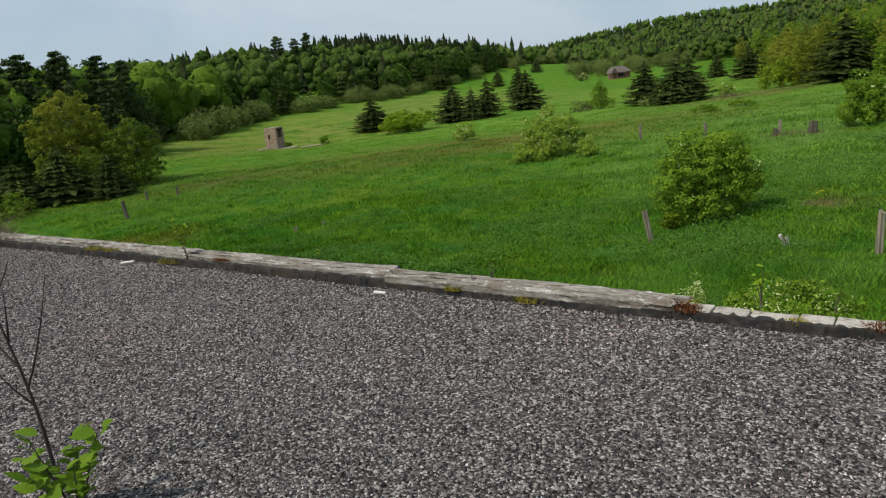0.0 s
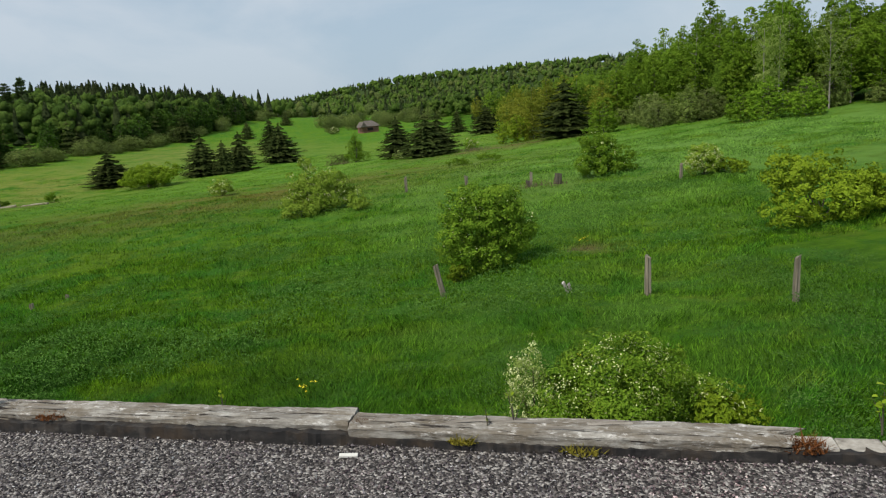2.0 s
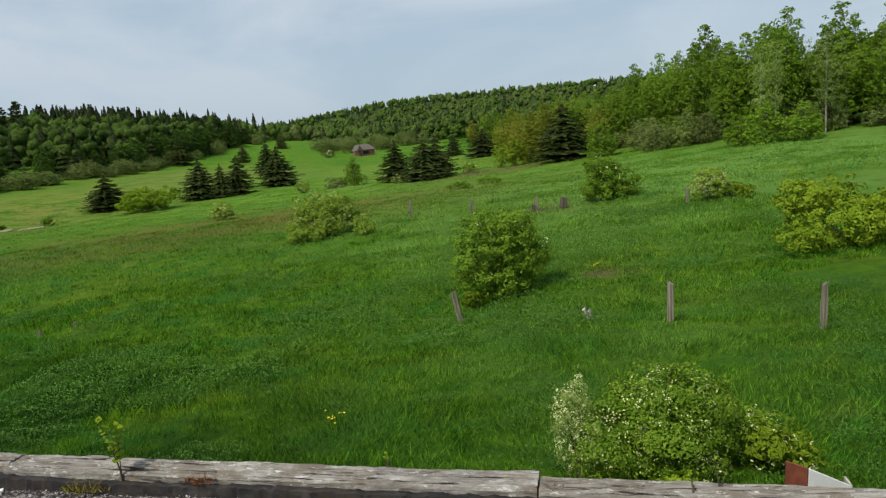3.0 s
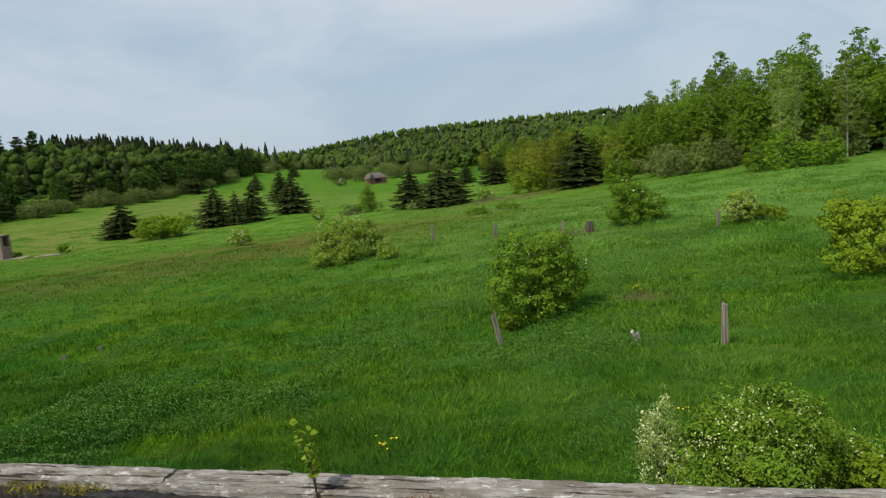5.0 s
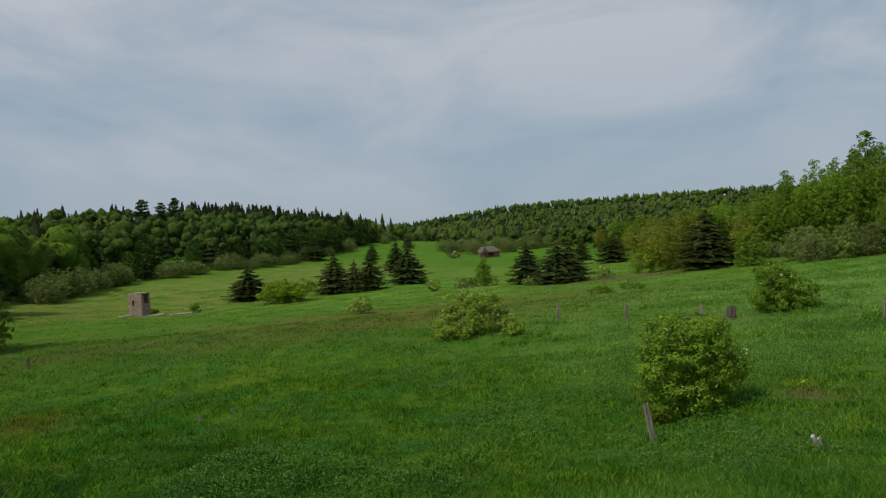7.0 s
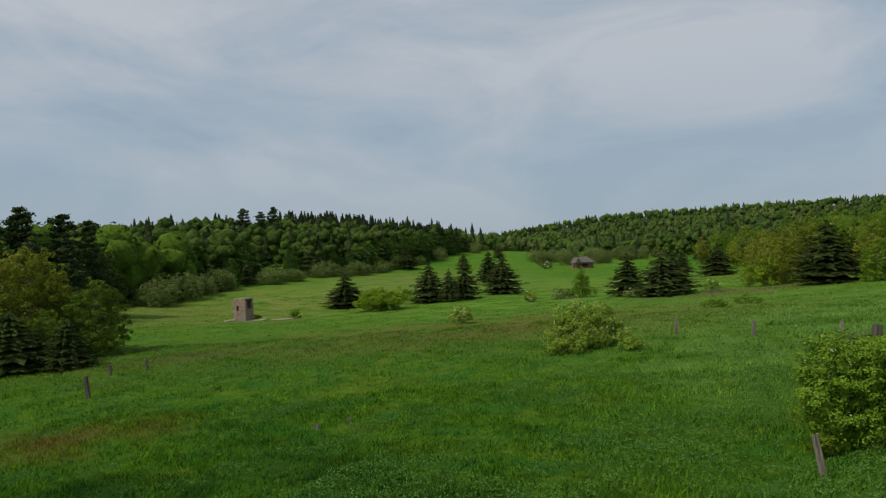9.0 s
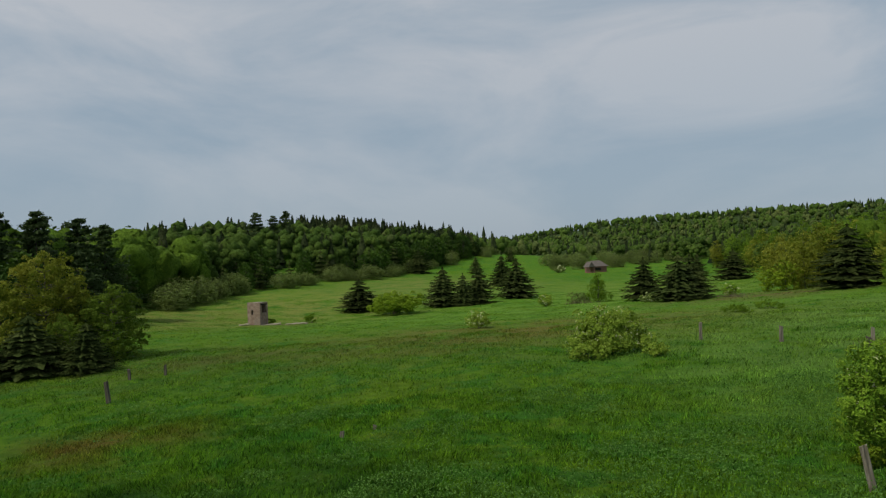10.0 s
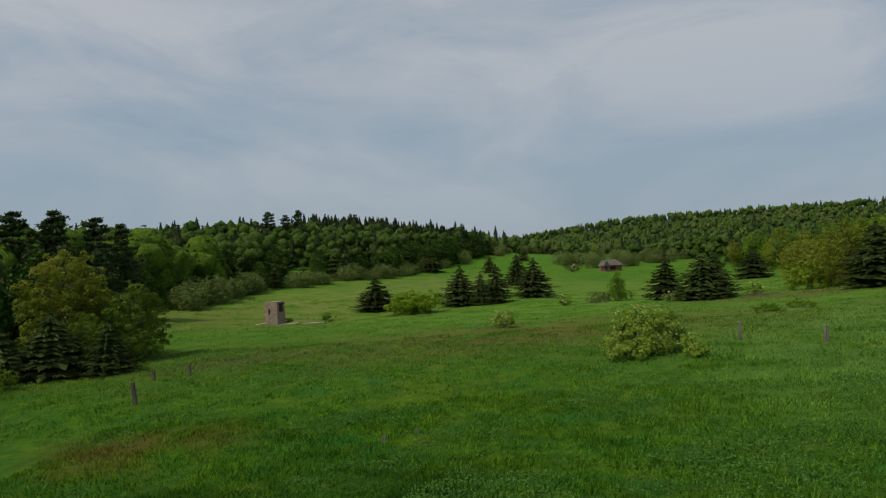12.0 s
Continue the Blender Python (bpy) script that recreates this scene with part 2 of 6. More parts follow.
M_LEAF = leaf_material("leaf_fresh_green", (0.085, 0.165, 0.012), (0.150, 0.270, 0.020), (0.240, 0.370, 0.036), even=0.4)
M_LEAF_YELLOW = leaf_material("leaf_yellow_green", (0.085, 0.145, 0.008), (0.145, 0.220, 0.012), (0.220, 0.300, 0.022), 0.14, even=0.4)
M_LEAF_PALE = leaf_material("leaf_pale_green", (0.110, 0.170, 0.030), (0.215, 0.305, 0.065), (0.350, 0.430, 0.130))
M_LEAF_WOOD = leaf_material("leaf_woodland", (0.022, 0.054, 0.009), (0.052, 0.112, 0.012), (0.098, 0.175, 0.018), 0.2, patch=0.11, even=0.85, spec=0.1)
M_LEAF_AUTUMN = leaf_material("leaf_yellow_olive", (0.075, 0.110, 0.012), (0.190, 0.235, 0.022), (0.390, 0.385, 0.055), patch=0.22, even=0.55)
M_LEAF_DEEP = leaf_material("leaf_deep_olive", (0.065, 0.115, 0.012), (0.115, 0.185, 0.018), (0.180, 0.255, 0.030), patch=0.4, even=0.5)
M_LEAF_LIME = leaf_material("leaf_lime_green", (0.120, 0.190, 0.020), (0.190, 0.285, 0.030), (0.290, 0.390, 0.060), 0.2, patch=1.2, even=0.4)
M_LEAF_GOLD = leaf_material("leaf_golden_green", (0.130, 0.215, 0.012), (0.200, 0.305, 0.020), (0.280, 0.390, 0.036), 0.25, patch=1.2, even=0.4)
M_LEAF_GREY = leaf_material("leaf_grey_willow", (0.105, 0.150, 0.040), (0.160, 0.218, 0.054), (0.220, 0.275, 0.082), patch=0.2, even=0.7)
M_LEAF_BIRCH = leaf_material("leaf_birch", (0.085, 0.165, 0.013), (0.135, 0.235, 0.018), (0.195, 0.300, 0.030), 0.3, patch=0.16, even=0.65)
M_NEEDLE = leaf_material("spruce_needles", (0.022, 0.036, 0.010), (0.041, 0.060, 0.016), (0.074, 0.092, 0.027), 0.1, spec=0.01)
M_PINE = leaf_material("pine_needles", (0.028, 0.052, 0.016), (0.055, 0.092, 0.028), (0.095, 0.140, 0.045), 0.2, patch=0.2, spec=0.1)
M_WOODS = woods_material("far_broadleaf_canopy", (0.038, 0.076, 0.014), (0.068, 0.124, 0.020), (0.112, 0.176, 0.032))
# olive tint, lightened to carry the haze over the far hills
M_WOODS_OLIVE = woods_material("far_olive_canopy", (0.058, 0.088, 0.026), (0.092, 0.130, 0.035), (0.140, 0.175, 0.050))
M_WOODS_BIRCH = woods_material("fresh_birch_canopy", (0.060, 0.125, 0.012), (0.095, 0.180, 0.016), (0.140, 0.230, 0.026))
M_WOODS_DARK = woods_material("far_conifer_canopy", (0.018, 0.032, 0.012), (0.034, 0.054, 0.018), (0.060, 0.076, 0.028))
M_BLOSSOM = leaf_material("white_blossom", (0.46, 0.52, 0.20), (0.60, 0.64, 0.31), (0.76, 0.78, 0.48), 0.25)
M_BUTTERCUP = leaf_material("yellow_petal", (0.60, 0.50, 0.03), (0.75, 0.62, 0.04), (0.85, 0.72, 0.06), 0.2)
M_MOSS = leaf_material("rusty_moss", (0.060, 0.022, 0.010), (0.130, 0.050, 0.018), (0.200, 0.090, 0.030), 0.15, 3.0)
M_LICHEN = leaf_material("yellow_moss", (0.12, 0.11, 0.02), (0.25, 0.22, 0.03), (0.42, 0.36, 0.05), 0.15, 3.0)
M_DRY = leaf_material("dry_stalks", (0.09, 0.075, 0.045), (0.17, 0.14, 0.085), (0.27, 0.23, 0.15), 0.15, 1.0)
M_BARK = grain_material("bark", [(0.3, (0.042, 0.037, 0.027)), (0.7, (0.130, 0.116, 0.090))], 6.0, (1, 1, 0.2), 0.95, 0.03)
M_TWIG = grain_material("dark_dead_bark", [(0.3, (0.016, 0.013, 0.011)), (0.7, (0.055, 0.046, 0.040))], 30.0, (1, 1, 0.2), 0.9, 0.004)
M_BIRCH = grain_material("birch_bark", [(0.32, (0.05, 0.046, 0.04)), (0.45, (0.22, 0.205, 0.18)), (0.75, (0.40, 0.38, 0.34))], 4.0, (0.4, 0.4, 2.5), 0.8, 0.01)


def timber_material():
    """Grey weathered wood: long streaks, black checks, pale bleached flecks and brown rot."""
    m, ns, ls, out = nodes_of("weathered_timber")
    co = coords(ns)
    info = ns.new("ShaderNodeObjectInfo")
    off = ns.new("ShaderNodeVectorMath")
    off.operation = "ADD"
    ls.new(co, off.inputs[0])
    ls.new(info.outputs["Random"], off.inputs[1])
    co = off.outputs[0]
    streak = noise_node(ns, ls, co, 14.0, 9.0, 0.75, (0.22, 1.5, 1.5))
    c = ramp(ns, ls, streak, [(0.30, (0.060, 0.050, 0.045)), (0.44, (0.180, 0.168, 0.150)), (0.56, (0.300, 0.288, 0.262)), (0.72, (0.50, 0.49, 0.46))])
    rot = noise_node(ns, ls, co, 4.5, 8.0, 0.8, (0.8, 1.3, 1.3))
    c = blend(ns, ls, ramp(ns, ls, rot, [(0.45, (0, 0, 0)), (0.57, (0.8, 0.8, 0.8))]), c, (0.130, 0.108, 0.080))
    fleck = noise_node(ns, ls, co, 26.0, 7.0, 0.8, (0.5, 1.2, 1.2))
    c = blend(ns, ls, ramp(ns, ls, fleck, [(0.56, (0, 0, 0)), (0.63, (0.85, 0.85, 0.85))]), c, (0.56, 0.55, 0.53))
    check = noise_node(ns, ls, co, 11.0, 5.0, 0.75, (0.16, 2.2, 2.2))
    c = blend(ns, ls, ramp(ns, ls, check, [(0.39, (1, 1, 1)), (0.45, (0, 0, 0))]), c, (0.022, 0.018, 0.016))
    h = blend(ns, ls, 0.5, streak, check)
    surface(ns, ls, out, c, 0.93, bump(ns, ls, h, 1.0, 0.012), spec=0.15)
    return m


M_TIMBER = timber_material()
M_SPLINTER = grain_material("bleached_splinter", [(0.3, (0.10, 0.088, 0.072)), (0.5, (0.23, 0.21, 0.185)), (0.75, (0.40, 0.38, 0.35))], 30.0, (0.15, 1.5, 1.5), 0.93, 0.003)
M_POST = grain_material("weathered_post", [(0.3, (0.078, 0.067, 0.048)), (0.5, (0.180, 0.158, 0.120)), (0.75, (0.32, 0.29, 0.23))], 10.0, (1.4, 1.4, 0.10), 0.93, 0.01)
M_TAR = grain_material("old_bitumen", [(0.3, (0.007, 0.007, 0.008)), (0.52, (0.018, 0.017, 0.017)), (0.72, (0.058, 0.052, 0.048))], 16.0, (0.5, 1, 1), 0.85, 0.010, (0.034, 0.025, 0.018))
M_CONCRETE = grain_material("pale_concrete", [(0.3, (0.17, 0.155, 0.13)), (0.5, (0.36, 0.335, 0.295)), (0.75, (0.52, 0.495, 0.45))], 14.0, (1, 1, 1), 0.93, 0.008, (0.155, 0.130, 0.092))
M_RUBBLE = grain_material("tan_rubble", [(0.3, (0.14, 0.12, 0.085)), (0.5, (0.27, 0.235, 0.175)), (0.75, (0.40, 0.36, 0.29))], 3.0, (1, 1, 1), 0.95, 0.02, (0.10, 0.12, 0.04))
M_BRICK = grain_material("faded_brick", [(0.3, (0.17, 0.115, 0.085)), (0.55, (0.29, 0.215, 0.165)), (0.8, (0.42, 0.355, 0.30))], 1.6, (1, 1, 1.5), 0.95, 0.02, (0.24, 0.20, 0.17))
M_LOG = grain_material("reddish_log", [(0.3, (0.16, 0.080, 0.060)), (0.7, (0.33, 0.180, 0.140))], 2.0, (0.2, 1, 1), 0.9, 0.02)
M_SHINGLE = grain_material("grey_brown_shingle", [(0.3, (0.058, 0.048, 0.042)), (0.7, (0.150, 0.130, 0.116))], 2.5, (1, 1, 1), 0.95, 0.03)
M_WALL = grain_material("rendered_block", [(0.3, (0.24, 0.22, 0.19)), (0.7, (0.40, 0.37, 0.33))], 2.0, (1, 1, 1), 0.95, 0.01)
M_RUST = grain_material("red_oxide_metal", [(0.3, (0.10, 0.026, 0.016)), (0.7, (0.21, 0.062, 0.038))], 5.0, (1, 1, 1), 0.75, 0.003)
M_WHITE = grain_material("chipped_white_enamel", [(0.3, (0.52, 0.53, 0.54)), (0.6, (0.70, 0.71, 0.72))], 3.0, (1, 1, 1), 0.45, 0.002)
# near-black for shade painted inside hut and cabin window, also on the lintel
M_DARK = grain_material("interior_shade", [(0.3, (0.012, 0.010, 0.009)), (0.7, (0.03, 0.026, 0.022))], 4.0, (1, 1, 1), 0.95, 0.004)
M_PLASTIC = grain_material("white_plastic", [(0.3, (0.62, 0.61, 0.57)), (0.7, (0.75, 0.74, 0.70))], 20.0, (1, 1, 1), 0.5, 0.001)


def grit_bed():
    m, ns, ls, out = nodes_of("grit_bed_stones")
    co = coords(ns)
    v = ns.new("ShaderNodeTexVoronoi")
    v.inputs["Scale"].default_value = 95.0
    ls.new(co, v.inputs["Vector"])
    sep = ns.new("ShaderNodeSeparateColor")
    ls.new(v.outputs["Color"], sep.inputs["Color"])
    c = ramp(ns, ls, sep.outputs["Red"], [(0.0, (0.014, 0.013, 0.014)), (0.35, (0.055, 0.050, 0.049)), (0.7, (0.150, 0.135, 0.130)), (1.0, (0.42, 0.40, 0.38))])
    surface(ns, ls, out, c, 0.95, bump(ns, ls, v.outputs["Distance"], 1.0, -0.012))
    return m


M_HERB = leaf_material("meadow_herb", (0.030, 0.088, 0.011), (0.078, 0.182, 0.028), (0.160, 0.305, 0.062), 0.25, 0.6, even=0.3)
M_LEAF_ROSE = leaf_material("leaf_flowering_bush", (0.070, 0.152, 0.010), (0.145, 0.265, 0.019), (0.250, 0.375, 0.040), 0.14, 2.2, even=0.4)
M_BLEACHED = grain_material("bleached_wood", [(0.3, (0.20, 0.18, 0.16)), (0.5, (0.38, 0.355, 0.33)), (0.75, (0.55, 0.53, 0.50))], 10.0, (1.4, 1.4, 0.10), 0.93, 0.01)
M_GRIT = grit_bed()
M_STONE, M_MEADOW, M_GRASS = stone_material(), meadow_material(), grass_material()

# ---------------- mesh helpers ----------------
rng = np.random.default_rng(7)


def quick_mesh(name, verts, faces, mat, smooth=False):
    """A mesh from an (n, 3) array and an (m, k) array of corners."""
    verts, faces = np.asarray(verts, np.float32), np.asarray(faces, np.int32)
    k = faces.shape[1]
    me = bpy.data.meshes.new(name)
    me.vertices.add(len(verts))
    me.vertices.foreach_set("co", verts.ravel())
    me.loops.add(faces.size)
    me.loops.foreach_set("vertex_index", faces.ravel())
    me.polygons.add(len(faces))
    me.polygons.foreach_set("loop_start", np.arange(0, faces.size, k, dtype=np.int32))
    me.polygons.foreach_set("loop_total", np.full(len(faces), k, np.int32))
    me.polygons.foreach_set("use_smooth", np.full(len(faces), smooth))
    me.update(calc_edges=True)
    me.validate()
    me.materials.append(mat)
    return me


def part(name, me, parent, label="", m=None):
    ob = new(name, me)
    ob.parent = parent
    if m is not None:
        ob.matrix_basis = m
    return tagged(ob, label) if label else ob


def thing(name, label, category, group="", kind="", m=None, data=None):
    ob = tagged(new(name, data), label, category, group, kind)
    if m is not None:
        ob.matrix_basis = m
    return ob


def bm_mesh(name, bm, mat, smooth=False):
    me = bpy.data.meshes.new(name)
    bm.normal_update()
    bm.to_mesh(me)
    bm.free()
    me.polygons.foreach_set("use_smooth", [smooth] * len(me.polygons))
    me.materials.append(mat)
    return me


def box_mesh(name, size, mat, bevel=0.0, centre=(0, 0, 0), wear=0.0, cuts=0):
    bm = bmesh.new()
    bmesh.ops.create_cube(bm, size=1.0, matrix=Matrix.Translation(centre) @ Matrix.Diagonal((*size, 1)))
    if bevel:
        bmesh.ops.bevel(bm, geom=bm.edges[:], offset=bevel, segments=2, affect="EDGES", profile=0.6)
    if cuts:
        bmesh.ops.subdivide_edges(bm, edges=[e for e in bm.edges if e.calc_length() > 0.15], cuts=cuts, use_grid_fill=True)
    if wear:
        for v in bm.verts:
            v.co += noise.noise_vector(v.co * 5.0) * wear
    return bm_mesh(name, bm, mat)


def tubes(runs, sides=6):
    """Tapered tubes along runs of (point, radius); returns vertices and quads, joined."""
    vs, fs = [], []
    for run in runs:
        base = len(vs)
        for i, (p, r) in enumerate(run):
            p = Vector(p)
            a, b = Vector(run[max(i - 1, 0)][0]), Vector(run[min(i + 1, len(run) - 1)][0])
            d = (b - a).normalized() if (b - a).length > 1e-6 else Vector((0, 0, 1))
            x = d.orthogonal().normalized()
            y = d.cross(x)
            for s in range(sides):
                q = 2 * math.pi * s / sides
                vs.append(p + (x * math.cos(q) + y * math.sin(q)) * r)
        for i in range(len(run) - 1):
            for s in range(sides):
                n = (s + 1) % sides
                fs.append((base + i * sides + s, base + i * sides + n, base + (i + 1) * sides + n, base + (i + 1) * sides + s))
    return np.array([tuple(v) for v in vs]), np.array(fs)


def leaves(points, outward, length, width, r, droop=0.0, loose=0.42):
    """One bent leaf (a kite of four corners) at each point, facing roughly outward."""
    n = len(points)
    nrm = outward + r.normal(0, loose, (n, 3))
    nrm /= np.linalg.norm(nrm, axis=1, keepdims=True) + 1e-9
    a = r.normal(0, 1, (n, 3))
    a[:, 2] -= droop
    a -= nrm * (a * nrm).sum(1, keepdims=True)
    a /= np.linalg.norm(a, axis=1, keepdims=True) + 1e-9
    b = np.cross(nrm, a)
    L = (length * r.uniform(0.65, 1.35, n))[:, None]
    W = (width * r.uniform(0.65, 1.35, n))[:, None]
    v = np.stack([points - a * L * 0.5, points + b * W * 0.5 + nrm * L * 0.06, points + a * L * 0.5 - nrm * L * 0.1, points - b * W * 0.5 + nrm * L * 0.06], 1)
    return v.reshape(-1, 3), np.arange(4 * n).reshape(n, 4)


def shell_points(blobs, n, r, depth=0.45):
    """Points near the outside of a heap of ellipsoids (x, y, z, rx, ry, rz), fewer inside it."""
    blobs = np.asarray(blobs, float)
    area = blobs[:, 3] * blobs[:, 5]
    i = r.choice(len(blobs), n, p=area / area.sum())
    d = r.normal(0, 1, (n, 3))
    d /= np.linalg.norm(d, axis=1, keepdims=True)
    k = 1.0 - depth * r.random(n) ** 1.6 + 0.08 * r.normal(0, 1, n)
    p = blobs[i, :3] + d * blobs[i, 3:] * k[:, None]
    return p, d


def clump_points(blobs, n, r, clumps, size, depth=0.3):
    """Points on small leafy clumps that cover a heap of ellipsoids, with hollows between the clumps."""
    c, out = shell_points(blobs, clumps, r, depth)
    s = size * r.uniform(0.55, 1.35, clumps)
    i = r.choice(clumps, n, p=s * s / (s * s).sum())
    d = r.normal(0, 1, (n, 3)) + 0.8 * out[i] + np.array((0, 0, 0.25))
    d /= np.linalg.norm(d, axis=1, keepdims=True)
    k = 1.0 - 0.30 * r.random(n) ** 2 + 0.10 * np.maximum(r.normal(0, 1, n), 0)
    p = c[i] + d * np.array((1, 1, 0.75)) * (s[i] * k)[:, None]
    return p, d + 0.35 * out[i]


# ---------------- ground ----------------
# swells and hollows of the meadow: x, y, width, height
SWELLS = [
    (-30, 20, 28, -2.64), (-30, 55, 28, -0.73), (0, 20, 28, 2.54), (0, 55, 28, 0.56), (30, 20, 28, -1.57), (30, 55, 28, 0.21),
    (-60, 90, 45, 0.82), (-15, 90, 45, -0.11), (30, 90, 45, -2.41), (75, 90, 45, 1.13), (-90, 165, 70, 3.96), (0, 165, 70, -3.92),
    (90, 165, 70, 3.23), (-60, 280, 110, 2.53), (60, 280, 110, -5.4), (-38, 118, 22, -2.64), (60, 160, 40, -2.2), (7, 26, 14, -1.5), (-60, 100, 22, 0.71),
    (-190, 330, 90, 16.5), (-55, 375, 70, 11.0),
]


def ease(a, b, v):
    t = np.clip((v - a) / (b - a), 0, 1)
    return t * t * (3 - 2 * t)


def ground_z(x, y):
    x, y = np.asarray(x, float), np.asarray(y, float)
    z = -3.53 + 0.0439 * 300 * np.tanh(x / 300) - 0.0065 * 600 * np.tanh(y / 600)
    for cx, cy, s, h in SWELLS:
        z = z + h * np.exp(-((x - cx) ** 2 + (y - cy) ** 2) / (2 * s * s))
    r = np.hypot(x, y)
    side = x / np.maximum(np.abs(y), 60)
    z = z + ease(400, 850, r) * (12.0 + 12 * ease(0.0, 0.25, side)) * (y > -200)
    z = z + 6 * ease(900, 1500, r) * np.sin(x / 310 + 1.3) + ease(300, 700, r) * 3 * np.sin(x / 97 + y / 143)
    z = z + 0.10 * np.sin(x * 0.71 + 1.7 * np.sin(y * 0.23)) * np.sin(y * 0.53 + 0.4) + 0.05 * np.sin(x * 1.9 + y * 0.6) * np.sin(y * 1.3 - x * 0.4)
    return z


def on_ground(x, y, sink=0.0):
    return float(ground_z(x, y)) - sink


def build_ground():
    ang = np.concatenate([np.linspace(-60, 60, 221), np.linspace(60, 300, 61)[1:-1]])
    rad = np.concatenate([[0.0], np.geomspace(1.2, 4600, 165)])
    A, R = np.meshgrid(np.radians(ang), rad)
    X, Y = R * np.sin(A), 2 + R * np.cos(A)
    V = np.stack([X, Y, ground_z(X, Y)], -1).reshape(-1, 3)
    n, k = len(rad), len(ang)
    i, j = np.meshgrid(np.arange(n - 1), np.arange(k), indexing="ij")
    j2 = (j + 1) % k
    F = np.stack([i * k + j, i * k + j2, (i + 1) * k + j2, (i + 1) * k + j], -1).reshape(-1, 4)
    tagged(new("ground", quick_mesh("ground", V, F[:, ::-1], M_MEADOW, True)), "rolling green meadow with drier tan and reddish patches", "meadow", kind="structure")


build_ground()

# ---------------- the flat roof underfoot ----------------
# u runs along the roof's edge to the right, v outwards over the meadow; the edge is v = 0
ROOF = Matrix(((0.8762, 0.4819, 0, 0.10), (-0.4819, 0.8762, 0, 3.98), (0, 0, 1, 0), (0, 0, 0, 1)))
U0, U1, V0 = -12.0, 6.0, -9.5
GRAVEL = 0.05


def build_roof():
    tagged(new("roof_slab", box_mesh("roof_slab", (U1 - U0, -V0 + 0.02, 0.22), M_TAR, 0, ((U0 + U1) / 2, V0 / 2 - 0.01, -0.125))), "flat concrete roof deck under the gravel", "roof", kind="structure").matrix_basis = ROOF
    for name, size, c in (("wall_north", (U1 - U0 - 0.3, 0.28, 4.6), ((U0 + U1) / 2, -0.20, -2.54)),
                          ("wall_south", (U1 - U0 - 0.3, 0.28, 4.6), ((U0 + U1) / 2, V0 + 0.25, -2.54)),
                          ("wall_east", (0.28, -V0 - 0.75, 4.6), (U1 - 0.3, V0 / 2, -2.54)),
                          ("wall_west", (0.28, -V0 - 0.75, 4.6), (U0 + 0.3, V0 / 2, -2.54))):
        tagged(new(name, box_mesh(name, size, M_WALL, 0, c)), "plain rendered block wall under the flat roof", "wall", kind="structure").matrix_basis = ROOF
    # gravel bed with slow swells
    nu, nv = 150, 90
    U, V = np.meshgrid(np.linspace(U0 + 0.1, U1 - 0.1, nu), np.linspace(V0 + 0.1, -0.14, nv))
    P = np.stack([U, V, bed_z(U, V)], -1).reshape(-1, 3)
    i, j = np.meshgrid(np.arange(nv - 1), np.arange(nu - 1), indexing="ij")
    F = np.stack([i * nu + j, i * nu + j + 1, (i + 1) * nu + j + 1, (i + 1) * nu + j], -1).reshape(-1, 4)
    tagged(new("gravel_bed", quick_mesh("gravel_bed", P, F, M_GRIT, True)), "bed of fine dark grit on the flat roof", "gravel", kind="structure").matrix_basis = ROOF


def bed_z(u, v):
    return GRAVEL - 0.018 + 0.008 * np.sin(u * 2.1 + 1.2 * np.sin(v * 1.7)) * np.sin(v * 2.9 + 0.5) + 0.004 * np.sin(u * 7.3 + v * 3.1) + 0.030 * np.exp(np.minimum(v + 0.16, 0) / 0.22)


def build_gravel():
    r = np.random.default_rng(11)
    n = 145000
    u, v = r.uniform(-5.2, 4.4, n), -0.14 - 3.75 * r.random(n) ** 0.95
    bare = (np.sin(u * 3.1 + 2 * np.sin(v * 2.2)) * np.sin(v * 3.7 + u) > 0.93) & (r.random(n) < 0.4)
    u, v = u[~bare], v[~bare]
    n = len(u)
    s = 0.0030 + 0.0040 * r.random(n) ** 2.2
    base = np.array([(1, 0, -0.2), (-1, 0, -0.2), (0, 1, -0.2), (0, -1, -0.2), (0, 0, 1)], float)
    tri = np.array([(0, 2, 4), (2, 1, 4), (1, 3, 4), (3, 0, 4)])
    V = base[None] * s[:, None, None] * np.stack([r.uniform(0.8, 1.5, n), r.uniform(0.7, 1.2, n), r.uniform(0.7, 1.15, n)], 1)[:, None]
    V = V + r.normal(0, 0.22, V.shape) * s[:, None, None]
    a, tl = r.uniform(0, 6.283, n), r.normal(0, 0.45, n)
    x = V[..., 0] * np.cos(tl)[:, None] - V[..., 2] * np.sin(tl)[:, None]
    z = V[..., 0] * np.sin(tl)[:, None] + V[..., 2] * np.cos(tl)[:, None]
    X = x * np.cos(a)[:, None] - V[..., 1] * np.sin(a)[:, None]
    Y = x * np.sin(a)[:, None] + V[..., 1] * np.cos(a)[:, None]
    P = np.stack([X + u[:, None], Y + v[:, None], z + (bed_z(u, v) + s * 0.35 + r.random(n) * 0.007)[:, None]], -1)
    F = (tri[None] + 5 * np.arange(n)[:, None, None]).reshape(-1, 3)
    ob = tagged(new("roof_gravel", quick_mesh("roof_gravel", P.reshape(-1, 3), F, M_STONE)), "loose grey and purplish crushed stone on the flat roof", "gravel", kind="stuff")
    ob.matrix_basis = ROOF


